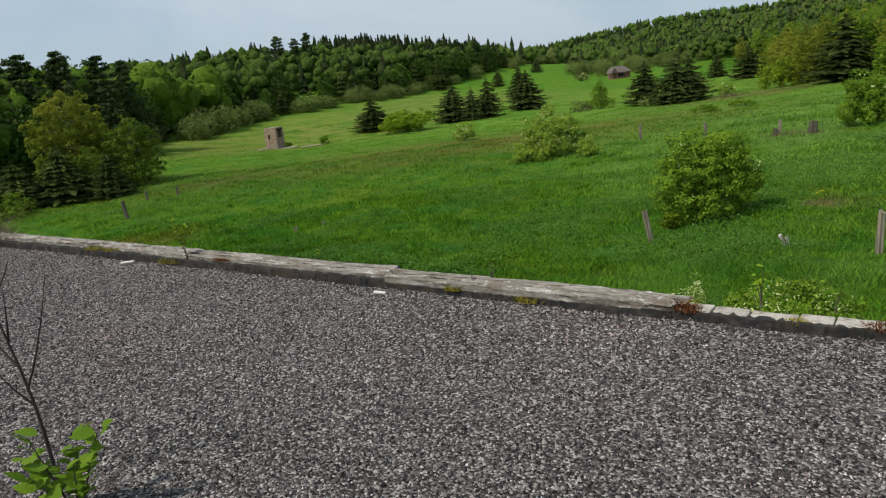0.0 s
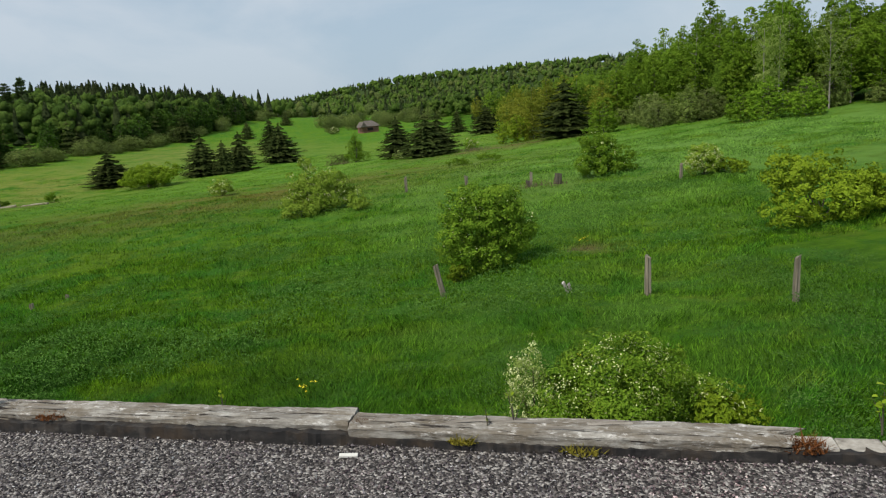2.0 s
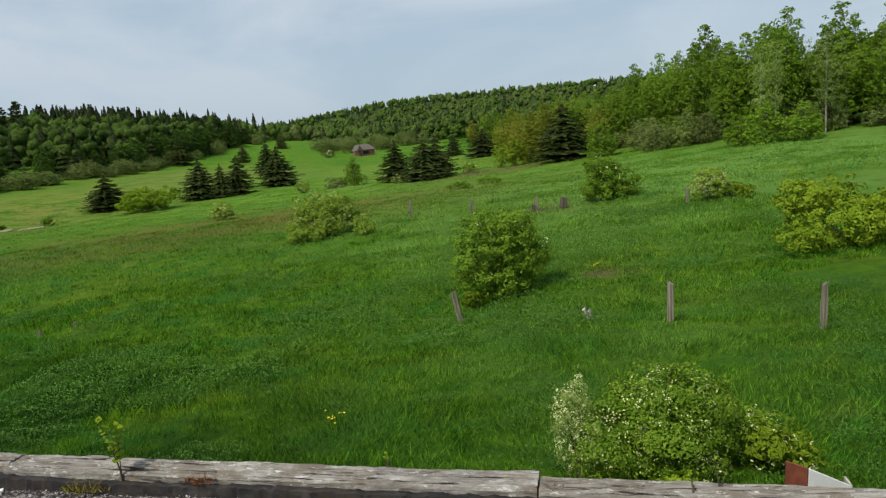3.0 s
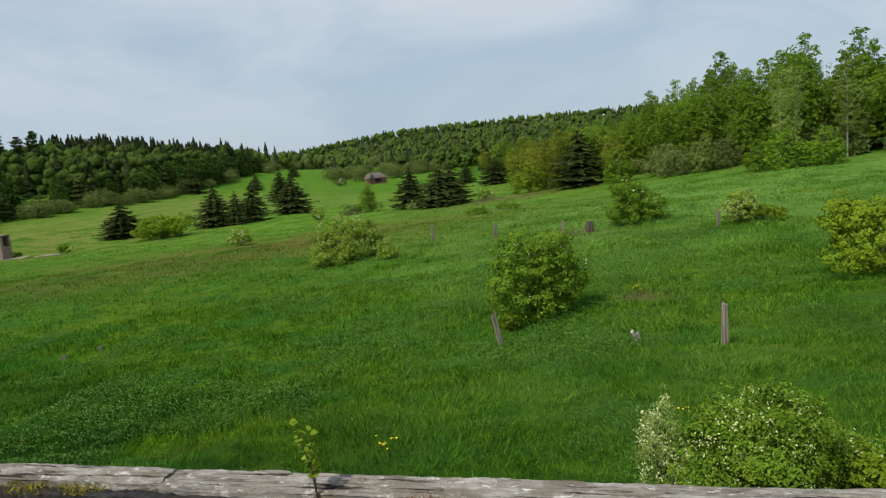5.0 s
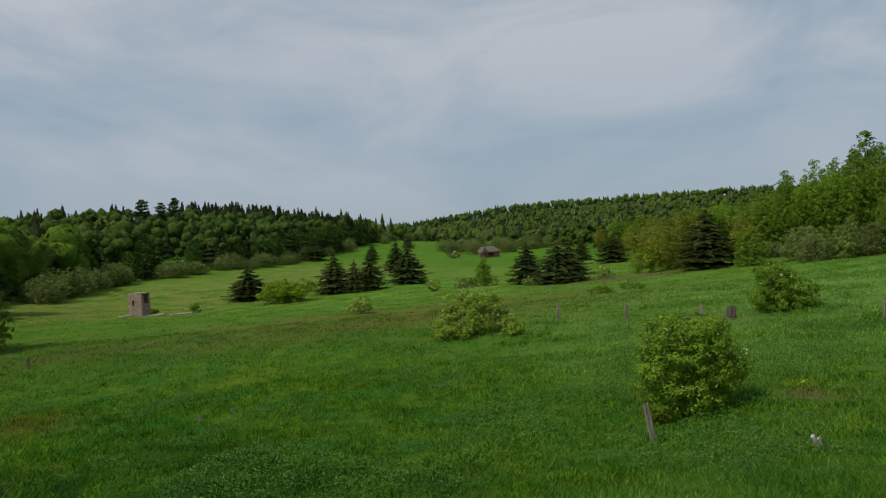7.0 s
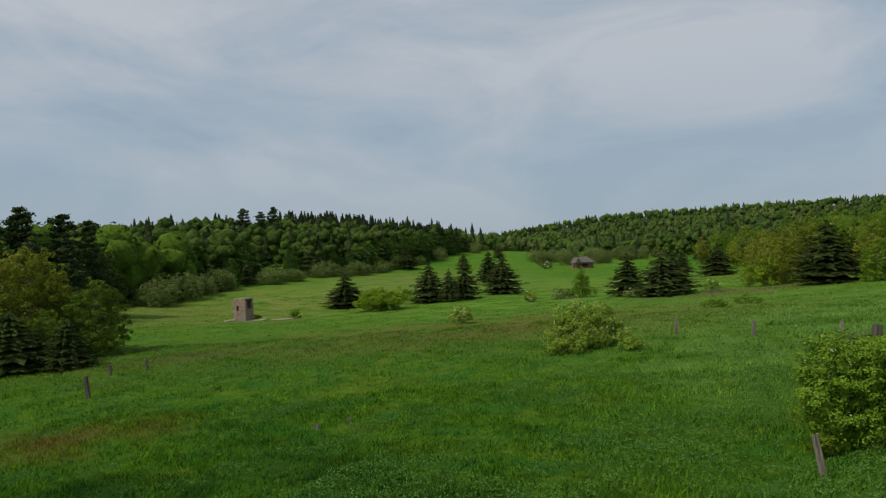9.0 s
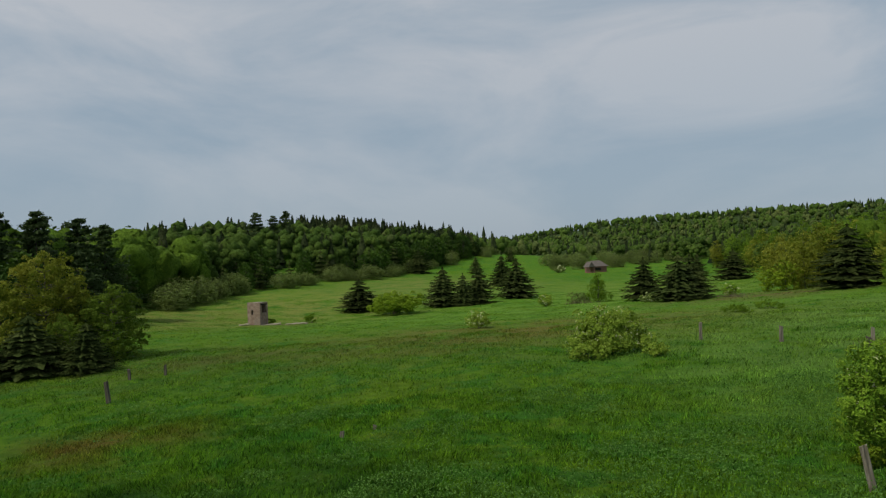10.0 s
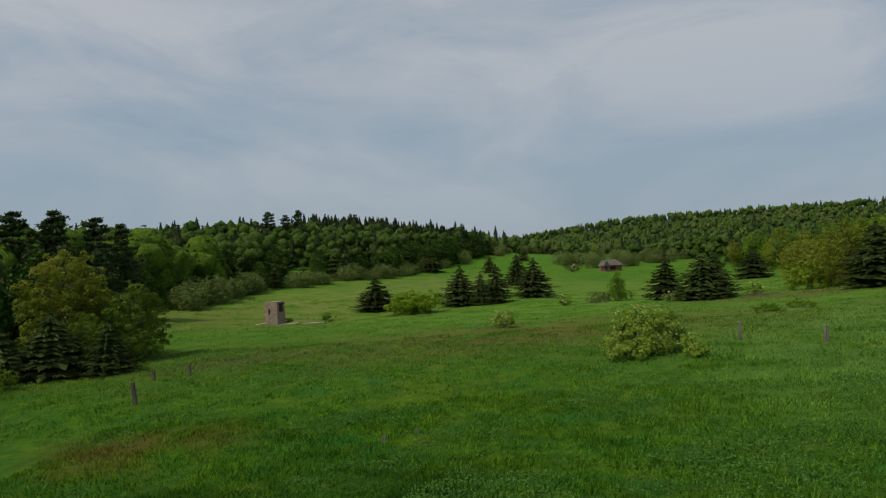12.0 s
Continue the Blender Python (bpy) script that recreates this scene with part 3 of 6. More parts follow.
def timber_mesh(length, width, height, seed, ragged=0.0):
    """A squared, weathered timber along x with checks along the grain; its outer top edge is at y = 0, z = 0."""
    r = np.random.default_rng(seed)
    nu = int(length / 0.018)
    prof = []
    for k in range(7):
        prof.append((-width, -height + height * k / 7))
    for k in range(17):
        prof.append((-width + width * k / 16, 0.0))
    for k in range(1, 8):
        prof.append((0.0, -height * k / 7))
    prof = np.array(prof)
    checks = [(r.uniform(0.12, 0.9), r.uniform(0, 1), r.uniform(0.15, 0.5), r.uniform(0.005, 0.013)) for _ in range(11)]
    vs = []
    for i in range(nu + 1):
        x = length * i / nu
        for k, (y, z) in enumerate(prof):
            n1 = noise.noise(Vector((x * 1.3 + seed, y * 9, z * 9)))
            n2 = noise.noise(Vector((x * 5.0 + seed, y * 45, z * 45)))
            n3 = noise.noise(Vector((x * 22.0, y * 60 + seed, z * 60)))
            d = 0.010 * n1 + 0.006 * n2 + 0.004 * n3
            xx, yy, zz = x, y, z
            if 7 <= k < 24:
                zz += d
                for cy, cx, cl, cd in checks:
                    w = abs((y / -width) - cy - 0.03 * math.sin(x * 2 + cx * 9)) * width
                    t = abs(x / length - cx) / cl
                    if w < 0.012 and t < 1:
                        zz -= cd * (1 - t) * (1 - w / 0.012)
                edge = min(y + width, -y)
                zz -= 0.014 * max(0.0, 1 - edge / 0.022) ** 2
            else:
                yy += d * (1 if k >= 24 else -1)
            if ragged and x > length - ragged:
                t = (x - length + ragged) / ragged
                fibre = 0.5 + 0.5 * noise.noise(Vector((y * 38 + seed, z * 20, 3.0)))
                xx = length - ragged + ragged * t * fibre * 1.1
                zz -= 0.02 * t * (1 - fibre)
            vs.append((xx, yy, zz))
    m = len(prof)
    fs = []
    for i in range(nu):
        for k in range(m - 1):
            fs.append((i * m + k, i * m + k + 1, (i + 1) * m + k + 1, (i + 1) * m + k))
        fs.append((i * m + m - 1, i * m, (i + 1) * m, (i + 1) * m + m - 1))
    bm = bmesh.new()
    bv = [bm.verts.new(v) for v in vs]
    for f in fs:
        bm.faces.new([bv[q] for q in f][::-1])
    bm.faces.new(bv[:m])
    bm.faces.new(bv[-m:][::-1])
    return bm_mesh("parapet_timber", bm, M_TIMBER)


def splinter_mesh(length, width, seed):
    """A lifted sliver of bleached wood, tapered to both ends."""
    r = np.random.default_rng(seed)
    V, F = [], []
    for i in range(7):
        t = i / 6
        w = width * 0.5 * math.sin(math.pi * (0.06 + 0.88 * t)) * r.uniform(0.7, 1.2)
        y, z = 0.15 * width * math.sin(5 * t + seed), 0.004 * math.sin(math.pi * t)
        V += [(length * t, y - w, z - 0.006), (length * t, y - w * 0.6, z + 0.003), (length * t, y + w * 0.7, z + 0.004), (length * t, y + w, z - 0.006)]
    for i in range(6):
        F += [(i * 4 + k, i * 4 + (k + 1) % 4, i * 4 + 4 + (k + 1) % 4, i * 4 + 4 + k) for k in range(4)]
    return quick_mesh("splinter", V, np.array(F)[:, ::-1], M_SPLINTER)


def build_parapet():
    group = "timbers along the roof edge"
    for u, length, width, height, top, seed, ragged, yaw, label in (
            (-11.6, 4.9, 0.13, 0.13, 0.15, 3, 0.0, 0.0, "low grey weathered timber with yellow moss on the roof edge"),
            (-6.68, 4.04, 0.13, 0.13, 0.15, 5, 0.0, 0.3, "low grey weathered timber with yellow moss on the roof edge"),
            (-2.62, 2.705, 0.155, 0.14, 0.152, 8, 0.0, 0.0, "broad grey weathered timber with long checks on the roof edge"),
            (0.095, 2.02, 0.155, 0.14, 0.148, 13, 0.42, -0.3, "grey split timber with a rotten frayed end on the roof edge"),
            (2.83, 2.2, 0.155, 0.13, 0.150, 17, 0.0, 0.0, "grey weathered timber with a sawn end past the coping")):
        beam = thing("parapet_timber", label, "timber", group, m=ROOF @ pose(u, 0.03 if u < -2 else 0.0, top, 0, 0, yaw), data=timber_mesh(length, width, height, seed, ragged))
        rs = np.random.default_rng(seed + 300)
        for k in range(int(length * 4)):
            part("splinter", splinter_mesh(rs.uniform(0.06, 0.26), rs.uniform(0.006, 0.013), seed * 40 + k), beam,
                 m=pose(rs.uniform(0.1, length - 0.7), -rs.uniform(0.02, width - 0.02), 0.001, rs.normal(0, 6), rs.normal(-1.0, 1.0), rs.normal(0, 2.5)))
    # bitumen upstand under the timbers
    r = np.random.default_rng(5)
    nu = 900
    us = np.linspace(U0 + 0.2, U1 - 0.2, nu)
    vs, fs = [], []
    for i, u in enumerate(us):
        top = (0.112 if u < 0.1 else 0.092 if u < 1.75 else 0.101) + (0.012 if u < 0.1 else 0.003) * noise.noise(Vector((u * 2.3, 0.7, 0))) + (0.010 if u < 0.1 else 0.003) * noise.noise(Vector((u * 17.0, 3.1, 0))) + 0.002 * r.normal()
        f = -0.166 + 0.004 * math.sin(u * 3.1) + 0.003 * r.normal()
        for v, z in ((f - 0.02, 0.0), (f - 0.006, top * 0.6), (f, top), (-0.150, top + 0.003), (-0.10, top - 0.004), (-0.10, -0.02)):
            vs.append((u, v, z))
    for i in range(nu - 1):
        for k in range(5):
            fs.append((i * 6 + k, i * 6 + 6 + k, i * 6 + 7 + k, i * 6 + k + 1))
    tagged(new("bitumen_upstand", quick_mesh("bitumen_upstand", vs, fs, M_TAR)), "black cracked bitumen upstand below the edge timbers", "flashing", kind="structure").matrix_basis = ROOF
    # pale coping blocks past the broken timber
    coping = thing("edge_coping", "row of pale concrete coping blocks with open joints", "coping", kind="structure", m=ROOF)
    u = 1.78
    k = 0
    while u < 2.80:
        w = (0.32, 0.17, 0.21, 0.15, 0.20)[k % 5]
        me = box_mesh("block", (w - 0.006, 0.115, 0.15), M_CONCRETE, 0.010, (0, 0, 0), 0.010, 3)
        part("block", me, coping, m=pose(u + w / 2, -0.090 + 0.003 * math.sin(k * 2.3), 0.032 + 0.004 * math.cos(k * 1.7), 0, 0, 0.8 * math.sin(k * 1.3)))
        u += w
        k += 1


def tuft(name, mat, n, radius, height, seed, width=0.006, spread=0.7):
    """A clump of short upright blades."""
    r = np.random.default_rng(seed)
    a, q = r.uniform(0, 6.283, n), radius * np.sqrt(r.random(n))
    x, y = q * np.cos(a), q * np.sin(a) * 0.6
    h = height * r.uniform(0.4, 1.1, n) * (1 - 0.6 * (q / radius) ** 2)
    lean = r.normal(0, spread, (n, 2)) * h[:, None]
    t = r.uniform(0, 6.283, n)
    wx, wy = np.cos(t) * width, np.sin(t) * width
    z0 = np.zeros(n)
    V = np.stack([np.stack([x - wx, y - wy, z0], 1), np.stack([x + wx, y + wy, z0], 1), np.stack([x + lean[:, 0], y + lean[:, 1], h], 1)], 1)
    return quick_mesh(name, V.reshape(-1, 3), np.arange(3 * n).reshape(n, 3), mat)


def heart_leaf(bm, m, size):
    """A broad pointed leaf folded along its midrib."""
    half = [(0.0, 0.0), (0.30, 0.12), (0.46, 0.36), (0.40, 0.62), (0.20, 0.86), (0.0, 1.08)]
    mid = [bm.verts.new(m @ Vector((0, y * size, -0.10 * size * y * y))) for _, y in half]
    for s in (-1, 1):
        side = [mid[0]] + [bm.verts.new(m @ Vector((s * x * size, y * size, (0.13 * x - 0.10 * y * y) * size))) for x, y in half[1:-1]] + [mid[-1]]
        for i in range(len(half) - 1):
            f = [mid[i], mid[i + 1], side[i + 1], side[i]]
            f = [q for k, q in enumerate(f) if q not in f[:k]]
            bm.faces.new(f if s < 0 else f[::-1])


def seedling(u, v, z, h, n, seed, label, mat=None, leaf=0.035):
    """A thin young shoot with a few leaves."""
    r = np.random.default_rng(seed)
    ob = thing("tree_seedling", label, "seedling", "seedlings on the roof edge", m=ROOF @ pose(u, v, z))
    runs, bm = [], bmesh.new()
    for s in range(3):
        lx, ly = r.normal(0, 0.12, 2) * h
        hh = h * (1.0, 0.72, 0.8)[s]
        run = [((lx * t * t, ly * t * t, hh * t - 0.01), 0.004 * (1 - 0.75 * t)) for t in np.linspace(0, 1, 6)]
        runs.append(run)
        for k in range(n // 3):
            t = 0.45 + 0.55 * (k + 1) / (n // 3)
            p = Vector((lx * t * t, ly * t * t, hh * t))
            heart_leaf(bm, Matrix.Translation(p) @ Euler((r.uniform(-0.2, 1.1), r.normal(0, 0.4), r.uniform(0, 6.28))).to_matrix().to_4x4(), leaf * r.uniform(0.6, 1.2))
    V, F = tubes(runs, 5)
    part("stem", quick_mesh("stem", V, F, M_BARK, True), ob)
    part("leaves", bm_mesh("leaves", bm, mat or M_LEAF_YELLOW), ob)


def build_edge_growth():
    for k, (u, v, h, n, leaf) in enumerate(((-1.93, -0.13, 0.34, 54, 0.03), (0.83, -0.05, 0.20, 9, 0.016), (-0.62, 0.02, 0.12, 6, 0.02), (2.30, 0.03, 0.20, 12, 0.032), (2.62, 0.05, 0.10, 6, 0.03), (2.95, -0.02, 0.14, 6, 0.04), (0.72, -0.10, 0.12, 6, 0.02))):
        seedling(u, v, 0.10, h, n, 40 + k, "thin yellow-green shoot rooted in the edge timber" if u < 2 else "small pale green shoot in a coping joint", leaf=leaf)
    for k, (u, v, z, rad, h, mat, label) in enumerate((
            (1.97, -0.13, 0.10, 0.09, 0.075, M_MOSS, "rust-brown dead moss clump on the broken timber end"),
            (2.83, -0.12, 0.10, 0.09, 0.05, M_MOSS, "rust-brown dead moss clump on the coping"),
            (2.48, -0.13, 0.09, 0.06, 0.035, M_LICHEN, "yellow moss clump on the coping"),
            (1.12, -0.16, 0.075, 0.10, 0.045, M_LICHEN, "yellow moss clump under the edge timber"),
            (0.62, -0.15, 0.09, 0.07, 0.05, M_LICHEN, "yellow-brown moss clump on the timber face"),
            (-2.1, -0.15, 0.085, 0.14, 0.05, M_LICHEN, "yellow moss clump at the foot of a shoot"),
            (-3.25, -0.10, 0.115, 0.16, 0.03, M_LICHEN, "bright yellow moss clump on the low timber"),
            (-3.0, -0.10, 0.115, 0.12, 0.03, M_LICHEN, "bright yellow moss clump on the low timber"),
            (0.15, -0.10, 0.13, 0.07, 0.03, M_MOSS, "brown dead moss clump in a timber joint"),
            (-0.9, -0.08, 0.13, 0.06, 0.025, M_DRY, "dry moss clump on the edge timber"),
            (-1.5, -0.13, 0.13, 0.08, 0.025, M_MOSS, "brown dead moss clump on the edge timber"))):
        thing("moss_clump", label, "moss", "moss on the roof edge", m=ROOF @ pose(u, v, z), data=tuft("moss_clump", mat, 260, rad, h, 60 + k, 0.004))
    # brush growing over the far end of the edge
    for k, (u, v, rad, h) in enumerate(((-5.15, -0.12, 0.35, 0.22), (-5.7, 0.0, 0.4, 0.3))):
        thing("dry_grass_clump", "clump of tan dry grass over the roof edge", "grass", "dry clumps on the roof edge", m=ROOF @ pose(u, v, 0.06), data=tuft("dry_grass_clump", M_DRY, 500, rad, h, 90 + k, 0.005, 0.9))
    thing("plastic_strip", "short white plastic strip lying on the gravel", "litter", m=ROOF @ pose(0.13, -0.26, GRAVEL + 0.012, 4, 3, 12), data=box_mesh("plastic_strip", (0.082, 0.022, 0.012), M_PLASTIC, 0.003))
    thing("plastic_strip", "short white plastic strip lying on the gravel", "litter", m=ROOF @ pose(-2.62, -0.22, GRAVEL + 0.012, 2, -3, 40), data=box_mesh("plastic_strip", (0.11, 0.028, 0.012), M_PLASTIC, 0.003))
    V, F = tubes([[((-0.26 + 0.13 * t, 0.02 * math.sin(t * 3), 0.004 * math.cos(t * 2)), 0.004 - 0.0006 * t) for t in range(5)]], 5)
    thing("dead_twig", "thin grey dead twig lying on the gravel", "twig", m=ROOF @ pose(-0.35, -1.55, GRAVEL + 0.012, 0, 0, 38), data=quick_mesh("dead_twig", V, F, M_BARK, True))


def build_sapling():
    """The poplar shoot and the bare dead stem that grow out of the gravel."""
    r = np.random.default_rng(21)
    ob = thing("poplar_sapling", "leafy green poplar shoot growing out of the gravel", "sapling", m=pose(-0.60, 1.50, GRAVEL - 0.02))
    runs, bm = [], bmesh.new()
    for s in range(5):
        a = s * 1.257 + 0.4
        lx, ly, hh = 0.13 * math.cos(a), 0.10 * math.sin(a), (0.32, 0.26, 0.30, 0.22, 0.25)[s]
        runs.append([((lx * t, ly * t, hh * t), 0.005 * (1 - 0.7 * t)) for t in np.linspace(0, 1, 5)])
        for k in range(15):
            t = 0.35 + 0.046 * k
            m = Matrix.Translation((lx * t + r.normal(0, 0.018), ly * t + r.normal(0, 0.018), hh * t)) @ Euler((r.uniform(0.0, 0.9), r.normal(0, 0.3), r.uniform(0, 6.28))).to_matrix().to_4x4()
            heart_leaf(bm, m, 0.066 * r.uniform(0.6, 1.2))
    V, F = tubes(runs, 6)
    part("stem", quick_mesh("stem", V, F, M_BARK, True), ob)
    part("leaves", bm_mesh("leaves", bm, M_LEAF), ob)
    dead = thing("dead_sapling", "bare dark dead sapling standing in the gravel", "sapling", m=pose(-0.80, 1.70, GRAVEL - 0.03))
    main = [((-0.13 * t + 0.02 * math.sin(5 * t), 0.06 * t, 0.95 * t), 0.008 * (1 - 0.8 * t)) for t in np.linspace(0, 1, 9)]
    part("stem", quick_mesh("stem", *tubes([main], 7), M_TWIG, True), dead)
    for (t0, dx, dy, dz) in ((0.42, 0.15, 0.03, 0.42), (0.50, -0.20, 0.05, 0.28), (0.60, 0.08, -0.06, 0.22), (0.35, -0.12, -0.03, 0.2), (0.75, 0.07, 0.05, 0.15)):
        p = Vector((-0.13 * t0 + 0.02 * math.sin(5 * t0), 0.06 * t0, 0.95 * t0))
        run = [(p + Vector((dx * t, dy * t, dz * t * (0.7 + 0.3 * t))), 0.005 * (1 - 0.8 * t)) for t in np.linspace(0, 1, 6)]
        part("twig", quick_mesh("twig", *tubes([run], 5), M_TWIG, True), dead)


# ---------------- posts and stumps ----------------
def post_mesh(h, w, seed, leanx=0.0, leany=0.0, split=True, mat=None):
    """A squared, split fence post with a slanting top and checks down its sides."""
    bm = bmesh.new()
    rings = 9
    k = 12
    prev = None
    for i in range(rings + 1):
        t = i / rings
        z = -0.35 + (h + 0.35) * t
        ring = []
        for s in range(k):
            a = 2 * math.pi * s / k
            sq = 1.0 / max(abs(math.cos(a)), abs(math.sin(a))) ** 0.65
            n = 1 + 0.16 * noise.noise(Vector((math.cos(a) * 2, math.sin(a) * 2, z * 1.4 + seed)))
            if split and s % 4 == 1:
                n *= 0.82
            rr = w / 2 * sq * n * (1.06 - 0.14 * t)
            top = (0.05 * math.cos(a + seed) - 0.02 * ((s * 7 + seed) % 3)) * (1 if i == rings else 0)
            ring.append(bm.verts.new((rr * math.cos(a) + leanx * max(z, 0), rr * math.sin(a) + leany * max(z, 0), z + top)))
        if prev:
            for s in range(k):
                bm.faces.new((prev[s], prev[(s + 1) % k], ring[(s + 1) % k], ring[s]))
        prev = ring
    bm.faces.new(prev)
    return bm_mesh("fence_post", bm, mat or M_POST)


def build_posts():
    g = "old fence posts in the meadow"
    for k, (x, y, h, w, lx, ly, label) in enumerate((
            (6.05, 24.0, 1.25, 0.20, -0.19, 0.0, "grey weathered fence post leaning over by a bush"),
            (11.25, 19.2, 1.22, 0.20, 0.02, 0.0, "grey weathered fence post with a wire stub"),
            (13.46, 15.6, 1.25, 0.16, 0.03, 0.0, "tall grey weathered fence post in the grass"),
            (15.6, 12.6, 1.2, 0.16, 0.0, 0.0, "grey weathered fence post in the grass"),
            (-25.4, 46.0, 1.3, 0.26, -0.10, 0.0, "dark weathered fence post leaning on the slope"),
            (-27.9, 54.0, 0.75, 0.22, -0.05, 0.0, "short dark fence post on the slope"),
            (-26.0, 55.5, 0.8, 0.2, 0.0, 0.0, "short grey fence post on the slope"),
            (14.7, 47.7, 0.98, 0.24, 0.0, 0.0, "grey weathered fence post in the far meadow"),
            (11.2, 51.5, 1.10, 0.22, 0.0, 0.0, "pale thin fence post in the far meadow"),
            (18.2, 44.4, 0.95, 0.2, 0.05, 0.0, "grey weathered fence post in the far meadow"),
            (25.2, 37.7, 0.95, 0.18, 0.03, 0.0, "short grey fence post beside a flowering bush"))):
        thing("fence_post", label, "fence post", g, m=pose(x, y, on_ground(x, y)), data=post_mesh(h, w, k * 3 + 1, lx, ly, mat=M_BARK if 4 <= k <= 6 else None))
    V, F = tubes([[((0.05 - 0.05 * t, 0, 1.20 + 0.07 * t), 0.008) for t in range(5)]], 5)
    thing("wire_stub", "dark bent wire stub on top of a fence post", "wire", m=pose(11.28, 19.2, on_ground(11.25, 19.2)), data=quick_mesh("wire_stub", V, F, M_TAR))
    for k, (x, y, h, w, lx, label) in enumerate((
            (9.40, 20.95, 0.40, 0.11, -0.38, "pale broken post stub leaning in the grass"),
            (9.54, 20.98, 0.33, 0.10, -0.30, "pale broken post stub leaning in the grass"),
            (-9.65, 33.6, 0.24, 0.20, 0.0, "low dark cut stump in the meadow"),
            (-8.4, 34.3, 0.16, 0.18, 0.1, "low dark stump in the meadow"),
            (20.1, 44.3, 0.75, 0.55, 0.12, "broken dark tree stump with a splintered top"),
            (18.0, 44.3, 0.45, 0.3, -0.15, "broken grey tree stump in dry stalks"))):
        thing("tree_stump", label, "stump", "stumps in the meadow", m=pose(x, y, on_ground(x, y)), data=post_mesh(h, w, 50 + k * 7, lx, 0.0, mat=M_BLEACHED if k < 2 else M_POST if k < 4 else M_BARK))


def build_dry_stalks():
    for k, (x, y, rad, h, n) in enumerate(((19.6, 44.0, 1.2, 0.75, 90), (18.0, 44.1, 1.0, 0.6, 70), (33.5, 101, 3.0, 0.8, 300), (54.5, 66, 2.0, 0.5, 160), (12.9, 27.0, 0.6, 0.2, 90), (15.0, 117, 2.5, 1.2, 240), (-31, 110.5, 2.2, 0.5, 160))):
        thing("dry_stalk_clump", "clump of brown dry stalks in the meadow", "dry stalks", "dry stalk clumps", "stuff", m=pose(x, y, on_ground(x, y, 0.03)), data=tuft("dry_stalk_clump", M_DRY, n, rad, h, 700 + k, 0.02, 0.35))


# ---------------- bushes ----------------
def heap(w, h, n, r, lean=0.0, flat=0.6):
    """A bush's body: a big dome with smaller lobes over it."""
    blobs = [(0, 0, h * 0.45, w * 0.36, w * 0.34, h * 0.46)]
    for _ in range(n):
        a, q = r.uniform(0, 6.283), r.uniform(0.15, 0.42) * w
        z = h * r.uniform(0.22, 0.78) * (1 - 0.35 * (q / (0.5 * w)) ** 2)
        s = r.uniform(0.12, 0.24)
        blobs.append((q * math.cos(a) + lean * z, q * math.sin(a), z, w * s, w * s, min(h * s * 1.25, z * 0.98)))
    return blobs


def bush(x, y, w, h, n, leaf, label, mat, seed, blossoms=0, lobes=9, name="bush", group="", lean=0.0, blobs=None):
    r = np.random.default_rng(seed)
    ob = thing(name, label, "bush", group, m=pose(x, y, on_ground(x, y), 0, 0, 0))
    blobs = blobs or heap(w, h, lobes, r, lean)
    runs = []
    for b in blobs[:9]:
        tip = Vector(b[:3])
        runs.append([((tip.x * t * 0.9 + 0.02 * w * math.sin(4 * t), tip.y * t * 0.9, -0.1 + tip.z * t * 1.05), 0.012 * h * (1 - 0.75 * t) + 0.004) for t in np.linspace(0, 1, 6)])
    part("stems", quick_mesh("stems", *tubes(runs, 5), M_BARK, True), ob)
    lumps = int(30 + 2.6 * math.sqrt(n))
    p, d = clump_points(blobs, n, r, lumps, 0.078 * math.sqrt(w * h), 0.40)
    keep = p[:, 2] > 0.02 * h
    V, F = leaves(p[keep], d[keep], leaf * 1.25, leaf * 0.66, r, 0.0, 0.34)
    part("foliage", quick_mesh("foliage", V, F, mat), ob)
    if blossoms:
        p, d = clump_points(blobs, blossoms, np.random.default_rng(seed + 900), int(blossoms / 3) + 3, 0.022 * w)
        keep = (p[:, 2] > 0.15 * h) & (noise_field(p, 2.2 / max(w, 1)) > -0.7)
        V, F = leaves(p[keep] + d[keep] * leaf * 0.4, d[keep], leaf * 0.85, leaf * 0.55, r)
        part("blossoms", quick_mesh("blossoms", V, F, M_BLOSSOM), ob, "white blossom clusters")
    return ob


def noise_field(p, s):
    return np.sin(p[:, 0] * 5 * s + 1.1) * np.sin(p[:, 1] * 6 * s) + 0.6 * np.sin(p[:, 2] * 7 * s + p[:, 0] * 3 * s)


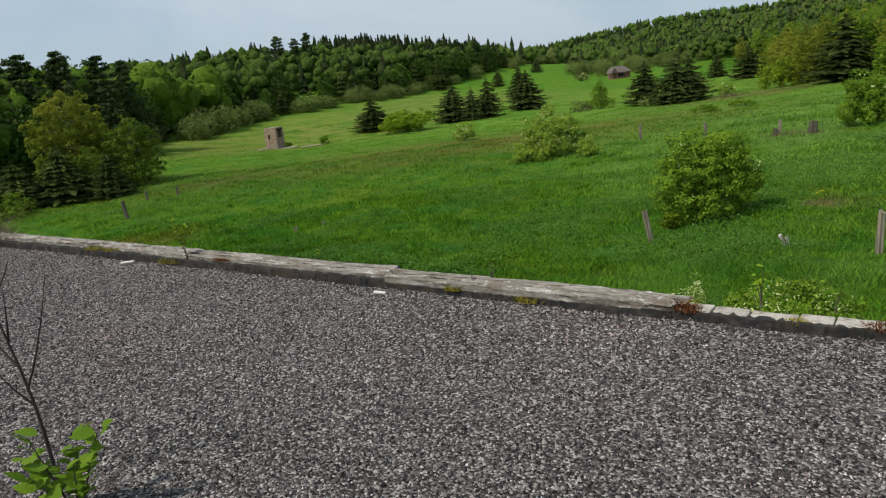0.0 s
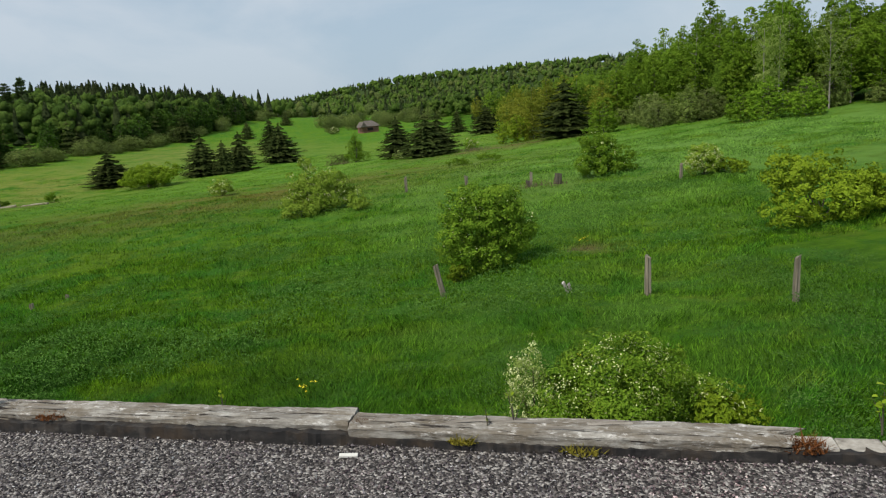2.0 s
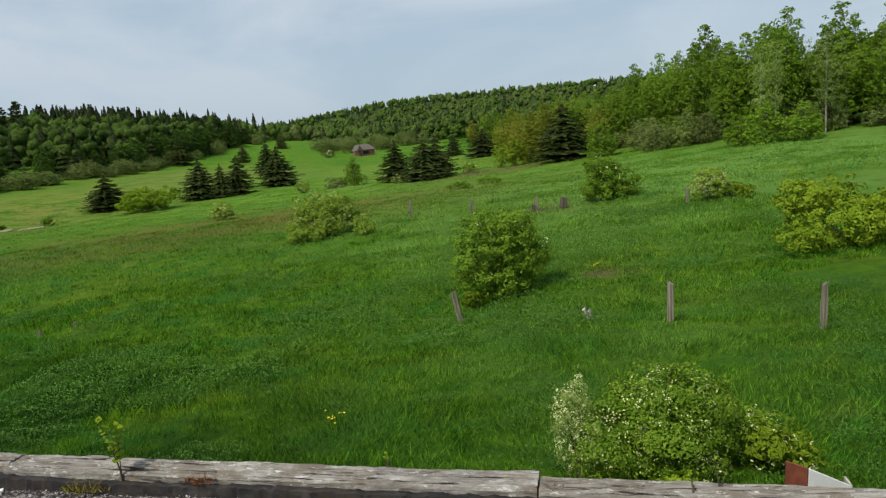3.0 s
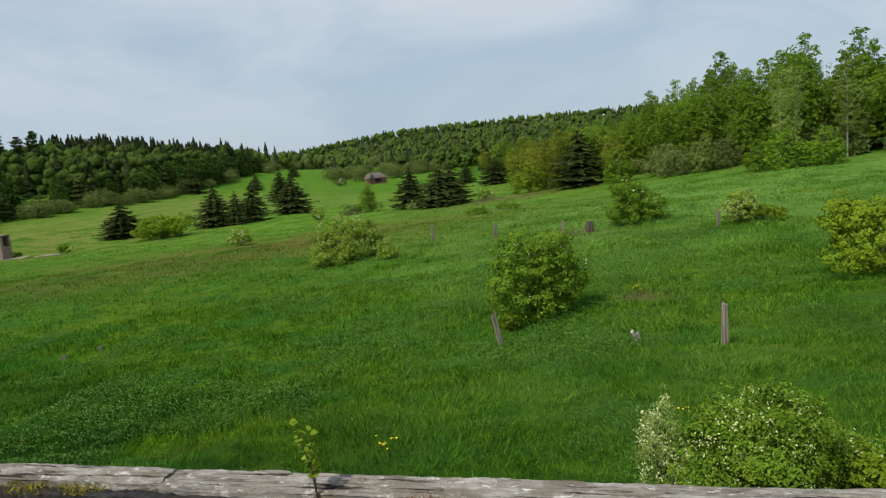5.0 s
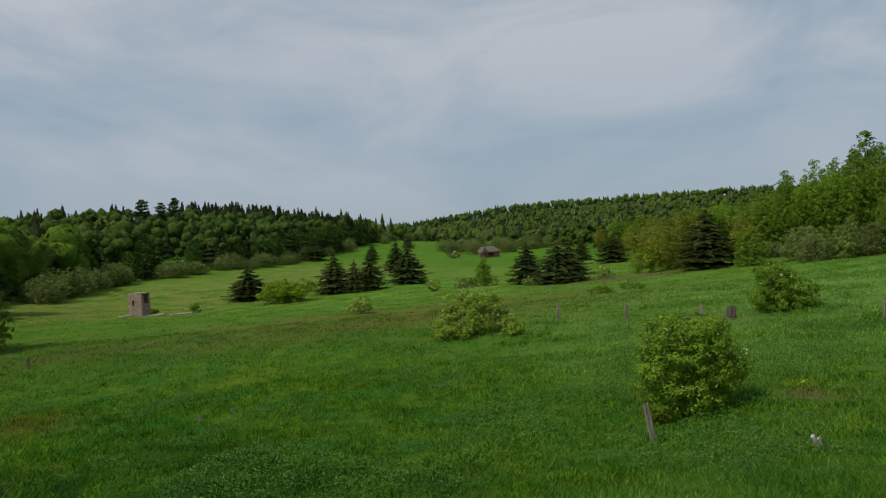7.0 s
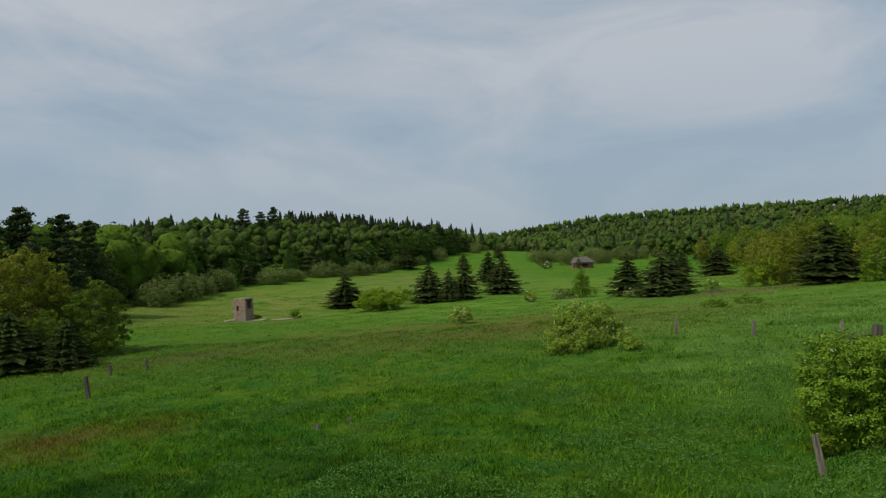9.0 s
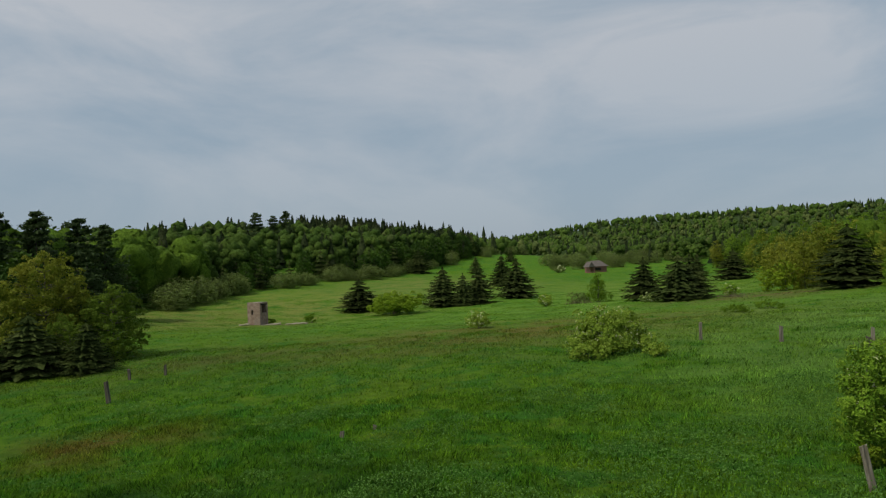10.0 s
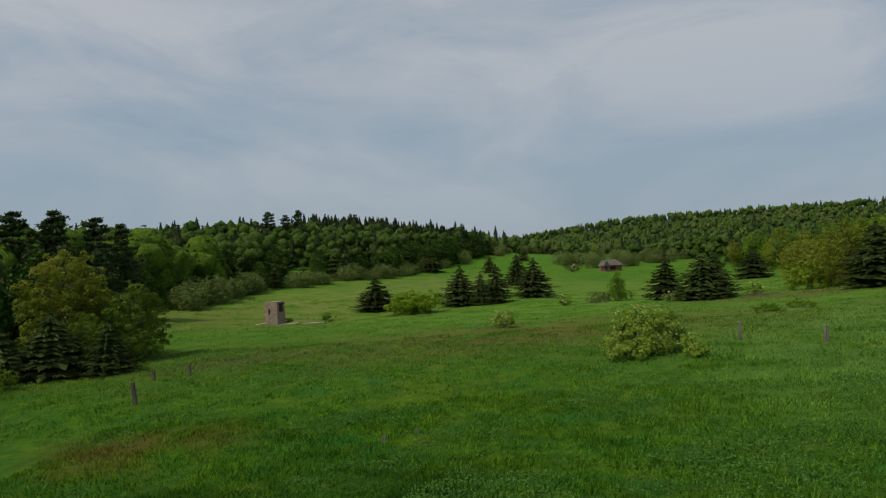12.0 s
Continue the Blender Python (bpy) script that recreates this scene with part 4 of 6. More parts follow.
def build_bushes():
    bush(5.25, 10.9, 3.0, 2.1, 26000, 0.050, "large green bush with white blossom below the roof", M_LEAF_ROSE, 1, 3000, name="flowering_bush",
         blobs=[(0.25, 0, 0.95, 0.95, 0.85, 0.86), (0.60, -0.25, 1.24, 0.46, 0.5, 0.50), (-0.35, 0, 1.02, 0.55, 0.55, 0.55), (-0.75, -0.1, 0.75, 0.6, 0.6, 0.7), (0.95, 0, 0.9, 0.6, 0.6, 0.65),
                (1.35, -0.1, 0.6, 0.5, 0.5, 0.5), (0.1, -0.6, 0.7, 0.7, 0.55, 0.65), (-1.0, -0.3, 0.5, 0.45, 0.45, 0.48), (1.85, -0.2, 0.45, 0.4, 0.45, 0.42)])
    bush(4.05, 11.4, 1.1, 2.0, 2600, 0.042, "thin whitish shrub with pale buds", M_LEAF_PALE, 2, 2600, name="flowering_bush",
         blobs=[(0, 0, 0.8, 0.38, 0.38, 0.8), (-0.15, 0, 1.2, 0.25, 0.25, 0.55), (0.1, 0, 1.45, 0.16, 0.16, 0.45), (0.25, 0, 0.6, 0.3, 0.3, 0.55)])
    bush(8.75, 27.0, 3.9, 3.5, 23000, 0.092, "rounded bright green bush behind a leaning post", M_LEAF_ROSE, 3, 500,
         blobs=[(-0.2, 0, 1.8, 1.1, 1.1, 1.2), (-1.04, 0.1, 2.65, 0.66, 0.75, 0.70), (-0.2, 0.2, 2.75, 0.75, 0.7, 0.72), (0.70, 0, 2.70, 0.74, 0.7, 0.74), (1.33, 0, 1.9, 0.80, 0.8, 0.78),
                (-1.25, -0.1, 1.6, 0.74, 0.7, 0.80), (0.95, 0, 1.25, 0.85, 0.8, 0.62), (-0.55, -0.7, 0.62, 0.72, 0.6, 0.55), (0.25, -0.3, 0.85, 0.75, 0.7, 0.60), (1.75, 0.1, 1.45, 0.36, 0.5, 0.36), (-0.95, -0.3, 1.05, 0.75, 0.6, 0.7), (0.7, -0.2, 1.9, 0.85, 0.8, 0.8)])
    bush(7.2, 26.2, 1.0, 0.85, 700, 0.11, "small yellow-green bush beside a larger one", M_LEAF_YELLOW, 31)
    bush(23.9, 44.8, 4.2, 3.1, 7500, 0.14, "rounded green bush with a few white blossoms", M_LEAF, 4, 160,
         blobs=[(-0.5, 0, 1.5, 1.35, 1.2, 1.3), (-0.7, 0, 2.5, 0.75, 0.8, 0.75), (-0.1, 0, 2.2, 0.7, 0.7, 0.6), (0.9, 0, 1.1, 1.1, 1.0, 1.0), (2.0, 0, 0.6, 0.7, 0.7, 0.55), (-1.4, 0, 0.9, 0.75, 0.7, 0.8), (0, -0.7, 0.6, 1.2, 0.6, 0.5)])
    bush(26.7, 37.5, 2.5, 1.95, 4200, 0.10, "low bush covered in white blossom", M_LEAF_LIME, 5, 1500,
         blobs=[(0, 0, 0.95, 0.95, 0.9, 0.85), (-0.4, 0, 1.3, 0.5, 0.5, 0.5), (0.35, 0, 1.4, 0.5, 0.5, 0.5), (0.85, 0, 0.8, 0.5, 0.5, 0.55), (-0.8, 0, 0.7, 0.5, 0.5, 0.5)])
    bush(28.3, 37.2, 3.0, 0.9, 1500, 0.13, "low yellow-green undergrowth patch", M_LEAF_YELLOW, 51)
    bush(21.9, 23.6, 5.6, 2.5, 9000, 0.13, "wide yellow-green bush in the meadow", M_LEAF_YELLOW, 6, 0, 14, blobs=[
        (0, 0, 0.9, 2.2, 1.6, 1.1), (-1.9, -0.4, 0.5, 1.2, 0.9, 0.6), (0.9, -0.3, 1.1, 1.4, 1.1, 0.95), (-0.6, 0.5, 1.7, 1.0, 0.9, 0.9), (2.2, 0, 0.9, 1.2, 1.0, 0.9), (-0.9, 0.9, 2.0, 0.8, 0.8, 0.8), (1.2, 0.9, 1.9, 1.1, 0.8, 0.7)])
    bush(24.6, 22.6, 2.4, 1.9, 3000, 0.13, "yellow-green bush beside a wider one", M_LEAF_YELLOW, 61)
    bush(4.6, 48.7, 4.9, 3.5, 8500, 0.14, "pale green bush with white blossom in the meadow", M_LEAF_LIME, 7, 900,
         blobs=[(0, 0, 1.1, 1.5, 1.3, 1.1), (-1.2, 0, 1.3, 0.8, 0.8, 0.8), (-1.5, 0.2, 2.1, 0.45, 0.5, 0.6), (-0.3, 0, 2.2, 0.75, 0.7, 0.7), (0.7, 0.1, 2.0, 0.75, 0.7, 0.65), (1.5, 0, 1.3, 0.75, 0.7, 0.75),
                (2.1, -0.2, 0.6, 0.6, 0.6, 0.5), (-2.1, -0.2, 0.6, 0.7, 0.6, 0.5), (0.2, -0.9, 0.7, 1.2, 0.6, 0.55)])
    bush(3.0, 47.0, 2.6, 1.1, 1300, 0.15, "low green undergrowth patch beside a bush", M_LEAF_LIME, 71)
    bush(6.8, 46.6, 2.0, 0.8, 700, 0.14, "low green undergrowth patch beside a bush", M_LEAF_LIME, 72)
    bush(-2.7, 74.9, 3.0, 2.0, 1900, 0.16, "small pale bush with white blossom", M_LEAF_LIME, 8, 400, 6)
    bush(-15.3, 122.3, 9.0, 3.7, 11000, 0.26, "wide yellow-green bush beside a spruce", M_LEAF_GOLD, 9, 0, 13)
    bush(9.4, 115.3, 2.4, 2.2, 900, 0.22, "small yellow-green bush in the meadow", M_LEAF_LIME, 10, 150, 5)
    bush(33.6, 103.7, 2.7, 1.9, 900, 0.22, "small bush with white blossom", M_LEAF_ROSE, 11, 250, 5)
    bush(21.6, 71.4, 2.7, 0.8, 700, 0.16, "low green shrub in the meadow", M_LEAF, 12, 0, 5)
    bush(25.8, 75.1, 3.0, 0.9, 700, 0.16, "low green shrub in the meadow", M_LEAF, 13, 0, 5)
    bush(29.8, 235.6, 5.0, 2.5, 700, 0.4, "pale bush in the far meadow", M_LEAF_GREY, 14, 120, 6)
    bush(18.1, 118.2, 3.8, 4.8, 4200, 0.16, "soft upright young tree clump", M_LEAF, 15, 0,
         blobs=[(0, 0, 1.2, 1.5, 1.4, 1.1), (-0.2, 0, 2.4, 1.15, 1.1, 1.1), (0.3, 0, 3.4, 0.75, 0.8, 0.9), (0.15, 0, 4.2, 0.40, 0.4, 0.7), (1.2, 0, 0.9, 0.9, 0.8, 0.8), (-1.2, 0, 0.8, 0.8, 0.8, 0.7)])
    bush(14.6, 118.0, 4.0, 2.0, 600, 0.24, "thin greyish brush in the meadow", M_LEAF_GREY, 16, 0, 6)
    bush(23.9, 108.2, 4.2, 1.5, 900, 0.24, "pale shrub before dark spruces", M_LEAF_PALE, 17, 200, 6)
    bush(-34, 114, 2.0, 1.0, 500, 0.2, "low green shrub by a concrete slab", M_LEAF, 18, 0, 4)
    bush(-27.5, 115, 2.8, 1.6, 700, 0.2, "green shrub by a concrete slab", M_LEAF, 19, 0, 5)
    for k, (x, y, w, h) in enumerate(((-42, 48, 6, 3.4), (-45, 52, 5, 4.0), (-38, 47.5, 3.5, 2.0))):
        bush(x, y, w, h, 3200, 0.17, "leafy green bush on the slope's edge", M_LEAF_YELLOW if k == 0 else M_LEAF, 120 + k, 0, 9)
    bush(-39.9, 57.9, 2.8, 2.4, 1800, 0.13, "brown dead shrub at the foot of dark spruces", M_DRY, 140, 0, 7)
    bush(-38.9, 53.2, 3.4, 2.1, 2600, 0.15, "dark green leafy bush on the slope", M_LEAF_DEEP, 141, 0, 8)
    bush(4.4, 9.1, 1.6, 0.9, 1800, 0.07, "low yellow-green weeds below the roof", M_LEAF_YELLOW, 130, 60, 6)
    bush(7.3, 10.2, 1.0, 0.55, 900, 0.06, "low yellow-green weeds below the roof", M_LEAF_YELLOW, 132, 40, 6)
    bush(6.9, 10.2, 1.2, 0.9, 1400, 0.07, "low yellow-green weeds below the roof", M_LEAF_YELLOW, 131, 60, 6)


# ---------------- trees ----------------
def spruce_parts(h, w, seed, dense=1.0):
    """Trunk and crown of a spruce: tiers of drooping boughs, each bough a flat fan of needle sprays."""
    r = np.random.default_rng(seed)
    V, F = tubes([[((0, 0, -0.3 + (h * 0.97 + 0.3) * t), 0.022 * h * (1 - 0.93 * t)) for t in np.linspace(0, 1, 7)]], 7)
    trunk = quick_mesh("trunk", V, F, M_BARK, True)
    pts, out, V0, F0 = [], [], [], []
    levels = int(10 * dense) + 3
    sides = 22
    for i in range(levels):
        t = i / (levels - 1)
        z0 = h * (0.09 + 0.85 * t + 0.012 * r.normal())
        rad = w / 2 * 1.06 * (1 - t ** 1.6) ** 0.86 * (1 + 0.10 * r.normal()) + 0.025 * w
        # a ragged drooping skirt of boughs
        arm = rad * np.where(np.arange(sides) % 2, r.uniform(0.45, 0.75, sides), r.uniform(0.78, 1.08, sides))
        base = len(V0)
        for k in range(sides):
            a = 6.283 * (k + 0.35 * r.random()) / sides
            V0.append((math.cos(a) * arm[k], math.sin(a) * arm[k], z0 - 0.20 * arm[k] + r.normal(0, 0.008 * h)))
        V0.append((0, 0, min(z0 + 0.07 * h, h * 0.99)))
        F0 += [(base + k, base + (k + 1) % sides, base + sides) for k in range(sides)]
        n = max(7, int(16 * (1 - t) + 6))
        for b in range(n):
            a = 6.283 * (b + 0.7 * r.random()) / n + i
            ln = rad * r.uniform(0.74, 1.16)
            m = max(4, int(26 * dense * ln / (w / 2)))
            q = 0.30 + 0.74 * r.random(m) ** 0.7
            side = r.normal(0, 0.14, m) * ln * (1.15 - q)
            z = z0 + 0.02 * h - 0.22 * ln * q + 0.10 * ln * q ** 4 + np.abs(r.normal(0, 0.006 * h, m)) - 0.12 * np.abs(side)
            pts.append(np.stack([math.cos(a) * ln * q - math.sin(a) * side, math.sin(a) * ln * q + math.cos(a) * side, z], 1))
            out.append(np.tile((math.cos(a) * 0.45, math.sin(a) * 0.45, 1.0), (m, 1)))
    pts, out = np.concatenate(pts), np.concatenate(out)
    V, F = leaves(pts, out, 0.056 * h / math.sqrt(dense), 0.022 * h / math.sqrt(dense), r, 0.5, 0.30)
    me = quick_mesh("crown", np.concatenate([V, np.array(V0)]), np.concatenate([np.concatenate([F[:, (0, 1, 2)], F[:, (0, 2, 3)]]), np.array(F0) + len(V)]), M_NEEDLE)
    return trunk, me


def pine_parts(h, w, seed):
    """A tall pine: full layered boughs of upturned needle tufts, narrowing to an uneven top."""
    r = np.random.default_rng(seed)
    V, F = tubes([[((0.1 * math.sin(3 * t), 0, -0.4 + (h + 0.2) * t), 0.016 * h * (1 - 0.9 * t)) for t in np.linspace(0, 1, 9)]], 7)
    pts, out, runs = [], [], []
    for i in range(15):
        t = i / 14
        z0 = h * (0.12 + 0.85 * t)
        rad = w / 2 * (0.95 * (1 - t) ** 0.6 + 0.08) * r.uniform(0.6, 1.15)
        for b in range(8):
            a = r.uniform(0, 6.283)
            ln = rad * r.uniform(0.55, 1.2)
            rise = r.uniform(-0.05, 0.35)
            runs.append([((math.cos(a) * ln * q, math.sin(a) * ln * q, z0 + rise * ln * q), 0.004 * h * (1 - 0.8 * q)) for q in (0, 0.5, 0.95)])
            m = 44
            q = 0.25 + 0.75 * r.random(m) ** 0.7
            wd = 0.15 * ln * (1.3 - q) + 0.012 * h
            pts.append(np.stack([math.cos(a) * ln * q + r.normal(0, 1, m) * wd, math.sin(a) * ln * q + r.normal(0, 1, m) * wd, z0 + rise * ln * q + r.normal(0, 0.009 * h, m)], 1))
            out.append(np.tile((0.5 * math.cos(a), 0.5 * math.sin(a), 0.9), (m, 1)))
    Vb, Fb = tubes(runs, 4)
    trunk = quick_mesh("trunk", np.concatenate([V, Vb]), np.concatenate([F, np.array(Fb) + len(V)]), M_BARK, True)
    V, F = leaves(np.concatenate(pts), np.concatenate(out), 0.040 * h, 0.020 * h, r, 0.0, 0.5)
    return trunk, quick_mesh("crown", V, F, M_PINE)


def broadleaf_parts(h, w, seed, mat, bark, n=2600, bole=0.25, leaf=0.032, limb=0.005, rise=0.35, clumps=150):
    """Trunk with forking limbs, and a loose crown of leaf clumps round the limb ends."""
    r = np.random.default_rng(seed)
    runs, blobs = [], []
    bend = r.normal(0, 0.03, 2) * h
    main = [((bend[0] * t * t, bend[1] * t * t, -0.3 + (h * 0.9 + 0.3) * t), 0.009 * h * (1 - 0.88 * t) + 0.01) for t in np.linspace(0, 1, 9)]
    runs.append(main)
    for k in range(11):
        t = bole + (0.95 - bole) * (k + r.random()) / 11
        a = k * 2.4 + r.normal(0, 0.4)
        p = Vector((bend[0] * t * t, bend[1] * t * t, h * 0.9 * t))
        ln = w * 0.42 * r.uniform(0.65, 1.15) * (1.15 - 0.65 * abs(t - 0.5) * 1.4)
        d = Vector((math.cos(a), math.sin(a), r.uniform(rise, rise + 0.6)))
        runs.append([(p + d * ln * q, limb * h * (1 - 0.85 * q) + 0.004) for q in np.linspace(0, 1, 5)])
        e = p + d * ln * 0.82
        s = w * r.uniform(0.17, 0.28)
        blobs.append((e.x, e.y, e.z, s, s, s * r.uniform(0.75, 1.15)))
        e = p + d * ln * 0.4
        blobs.append((e.x, e.y, e.z + 0.03 * h, s * 0.9, s * 0.9, s * 0.8))
    blobs.append((bend[0], bend[1], h * 0.88, w * 0.15, w * 0.15, h * 0.11))
    trunk = quick_mesh("trunk", *tubes(runs, 6), bark, True)
    p, d = clump_points(blobs, n, r, clumps, 0.078 * w * math.sqrt(150 / clumps), 0.45)
    V, F = leaves(p, d, leaf * 1.4 * h, leaf * 0.95 * h, r, 0.3)
    return trunk, quick_mesh("crown", V, F, mat)


def aspen_parts(h, w, seed, mat, bark, n, leaf, bole=0.16):
    """A slender tree with a tall oval crown of close leaf heads over a thin straight stem."""
    r = np.random.default_rng(seed)
    bend = r.normal(0, 0.02, 2) * h
    runs, blobs = [[((bend[0] * t * t, bend[1] * t * t, -0.3 + (h * 0.95 + 0.3) * t), 0.009 * h * (1 - 0.9 * t) + 0.01) for t in np.linspace(0, 1, 9)]], []
    for lv in range(10):
        t = bole + (0.93 - bole) * lv / 9
        rad = w * 0.5 * math.sin(math.pi * (0.16 + 0.76 * lv / 9)) ** 0.8 * r.uniform(0.8, 1.15)
        m = 4 if lv < 8 else 2
        for b in range(m):
            a = 6.283 * (b + r.random()) / m + lv
            q, s = rad * r.uniform(0.35, 0.70), rad * r.uniform(0.48, 0.72)
            x, y, z = bend[0] * t * t + q * math.cos(a), bend[1] * t * t + q * math.sin(a), h * (t + r.normal(0, 0.012))
            blobs.append((x, y, z, s, s, s * r.uniform(1.0, 1.5)))
            runs.append([((bend[0] * t * t + (x - bend[0] * t * t) * f, bend[1] * t * t + (y - bend[1] * t * t) * f, z - (1 - f) * 0.5 * q), 0.0022 * h * (1 - 0.8 * f) + 0.003) for f in (0, 0.5, 1.0)])
    blobs.append((bend[0], bend[1], h * 0.94, w * 0.10, w * 0.10, h * 0.06))
    trunk = quick_mesh("trunk", *tubes(runs, 5), bark, True)
    p, d = clump_points(blobs, n, r, 620, 0.062 * w, 0.5)
    V, F = leaves(p, d, leaf * 1.3, leaf, r, 0.3, 0.34)
    return trunk, quick_mesh("crown", V, F, mat)


def dense_parts(h, w, seed, mat, bark, n, leaf, top=0.5):
    """A close-leaved tree, leafy to the ground, broadest low down and domed at the top."""
    r = np.random.default_rng(seed)
    runs, blobs = [[((0, 0, -0.3 + (h * 0.9 + 0.3) * t), 0.012 * h * (1 - 0.88 * t) + 0.01) for t in np.linspace(0, 1, 7)]], []
    for lv in range(8):
        t = 0.10 + 0.80 * lv / 7
        rad = w * 0.5 * (0.86 if t < 0.2 else 1.0) * max(0.0, 1 - max(0.0, (t - 0.3) / 0.72) ** 2) ** top
        s = w * 0.155 * (1.1 - 0.35 * t)
        m = max(1, int(6.283 * max(rad - s, 0) / (1.25 * s)))
        for b in range(m):
            a = 6.283 * (b + 0.5 * r.random() + 0.3 * lv) / m
            q = max(rad - s, 0) * r.uniform(0.82, 1.1)
            z = h * (t + r.normal(0, 0.02))
            blobs.append((q * math.cos(a), q * math.sin(a), z, s, s, s * r.uniform(0.9, 1.25)))
            runs.append([((q * f * math.cos(a), q * f * math.sin(a), z - (1 - f) * 0.06 * h), 0.004 * h * (1 - 0.8 * f) + 0.004) for f in (0, 0.5, 0.95)])
    blobs.append((0, 0, h * 0.90, w * 0.11, w * 0.11, h * 0.09))
    trunk = quick_mesh("trunk", *tubes(runs, 5), bark, True)
    p, d = clump_points(blobs, n, r, 480, 0.05 * w, 0.25)
    p[:, 2] = np.maximum(p[:, 2], 0.05)
    V, F = leaves(p, d, leaf * 1.5, leaf, r, 0.4)
    return trunk, quick_mesh("crown", V, F, mat)


def plant(kind, parts, spots, category, label, group=""):
    """One tree object for each spot (x, y, width factor, height factor, label or ''), sharing trunk and crown."""
    first = thing(kind, label, category, group)
    part("trunk", parts[0], first)
    part("crown", parts[1], first)
    r = np.random.default_rng(len(spots) * 7 + 3)
    for k, spot in enumerate(spots):
        x, y, sw, sh = spot[:4]
        m = Matrix.Translation((x, y, on_ground(x, y, 0.05))) @ Matrix.Rotation(r.uniform(0, 6.283), 4, "Z") @ Matrix.Diagonal((sw, sw, sh, 1))
        if k == len(spots) - 1:
            first.matrix_basis = m
            ob = first
        else:
            ob = copy_thing(first, m)
        if len(spot) > 4:
            ob["label"] = spot[4]


def between(table, y):
    ys, xs = zip(*table)
    return np.interp(y, ys, xs)


# edges of the open meadow: y, x
LEFT_EDGE = [(20, -52), (45, -52), (62, -44), (75, -50), (100, -62), (125, -58), (164, -53), (205, -38), (245, -19), (330, 8), (400, 34), (440, 48)]
RIGHT_EDGE = [(10, 78), (63, 65), (72, 61), (91, 56), (108, 52), (125, 53), (150, 62), (200, 66), (250, 74), (290, 64), (350, 60), (440, 56)]


def in_woods(x, y):
    return (x < between(LEFT_EDGE, y)) | (x > between(RIGHT_EDGE, y)) | (y > 432)


def build_spruces():
    spots = [(-22.2, 131.5, 6.6, 5.9), (-7.0, 131.5, 6.2, 7.4), (-3.4, 130.0, 4.2, 6.0), (-0.5, 133.3, 5.0, 7.3), (7.2, 142.0, 6.6, 7.9), (7.3, 185, 5.8, 8.4), (-16.8, 240, 6.8, 8.5),
             (24.3, 113.5, 4.9, 6.9), (26.9, 104.8, 6.7, 7.0), (29.6, 108.0, 5.6, 6.6), (54.2, 154.0, 6.6, 6.6), (53.9, 175, 4.1, 6.1), (46.0, 96.1, 7.6, 8.4),
             (-37.9, 58.8, 4.8, 5.2), (-33.7, 59.3, 3.6, 4.2), (-41.0, 57.0, 4.5, 4.4), (2.4, 240, 4.0, 6.0), (19, 300, 4.5, 6)]
    per = [[], [], []]
    for k, (x, y, w, h) in enumerate(spots):
        per[k % 3].append((x, y, w / 6.0, h / 7.0, "broad dark green spruce standing in the meadow" if h > 6.5 else "small dark green spruce at the meadow's edge"))
    for k in range(3):
        plant("spruce_tree", spruce_parts(7.0, 6.9, 200 + k, 1.15), per[k], "tree", "dark green spruce standing in the meadow", "spruces in the meadow")


def build_meadow_trees():
    plant("broadleaf_tree", dense_parts(10.5, 9.0, 300, M_LEAF_AUTUMN, M_BARK, 26000, 0.15, 0.8), [(-40.8, 66.0, 0.95, 1.0)], "tree", "large olive-green tree with yellowish top leaves")
    plant("broadleaf_tree", dense_parts(6.4, 5.8, 301, M_LEAF_DEEP, M_BARK, 15000, 0.12), [(-34.9, 66.0, 1.0, 1.0), (-36.4, 61.2, 0.6, 0.66)], "tree", "rounded green tree with a leafy base on the slope")
    plant("broadleaf_tree", aspen_parts(9.0, 7.0, 302, M_LEAF_AUTUMN, M_BARK, 7500, 0.19, 0.06), [(44.2, 103.9, 0.8, 0.9), (47.0, 116.5, 1.05, 0.92), (50.5, 112.0, 1.1, 1.02), (56.5, 118.0, 1.1, 1.06), (55.5, 110, 1.0, 0.98)],
          "tree", "olive-brown broadleaf tree at the meadow's edge", "trees at the meadow's edge")
    plant("broadleaf_tree", broadleaf_parts(4.0, 3.6, 303, M_LEAF_YELLOW, M_BARK, 1500, 0.05, 0.05), [(41.2, 103.2, 0.95, 0.95), (39.5, 105, 0.7, 0.8)], "tree", "small yellow-green tree at the meadow's edge")
    plant("broadleaf_tree", dense_parts(5.0, 4.4, 304, M_LEAF, M_BARK, 5200, 0.14, 0.6), [(48.0, 88.5, 1.0, 0.95), (55.2, 65.3, 1.1, 0.9), (57.5, 62.5, 0.9, 0.8), (53.8, 68.0, 0.8, 0.7)], "tree", "small bright green tree at the wood's edge")
    plant("willow_shrub", dense_parts(4.2, 6.4, 305, M_LEAF_GREY, M_BARK, 5200, 0.15, 0.6), [(54.8, 86.8, 1.1, 0.95), (52.5, 82, 0.8, 0.75), (58, 80, 0.9, 0.9)], "shrub", "greyish-brown leafy shrub before the wood")
    plant("willow_shrub", dense_parts(4.9, 3.8, 306, M_LEAF_PALE, M_BARK, 4000, 0.13, 0.6), [(55.7, 80.5, 1.0, 1.0)], "shrub", "pale silvery willow shrub before the wood")


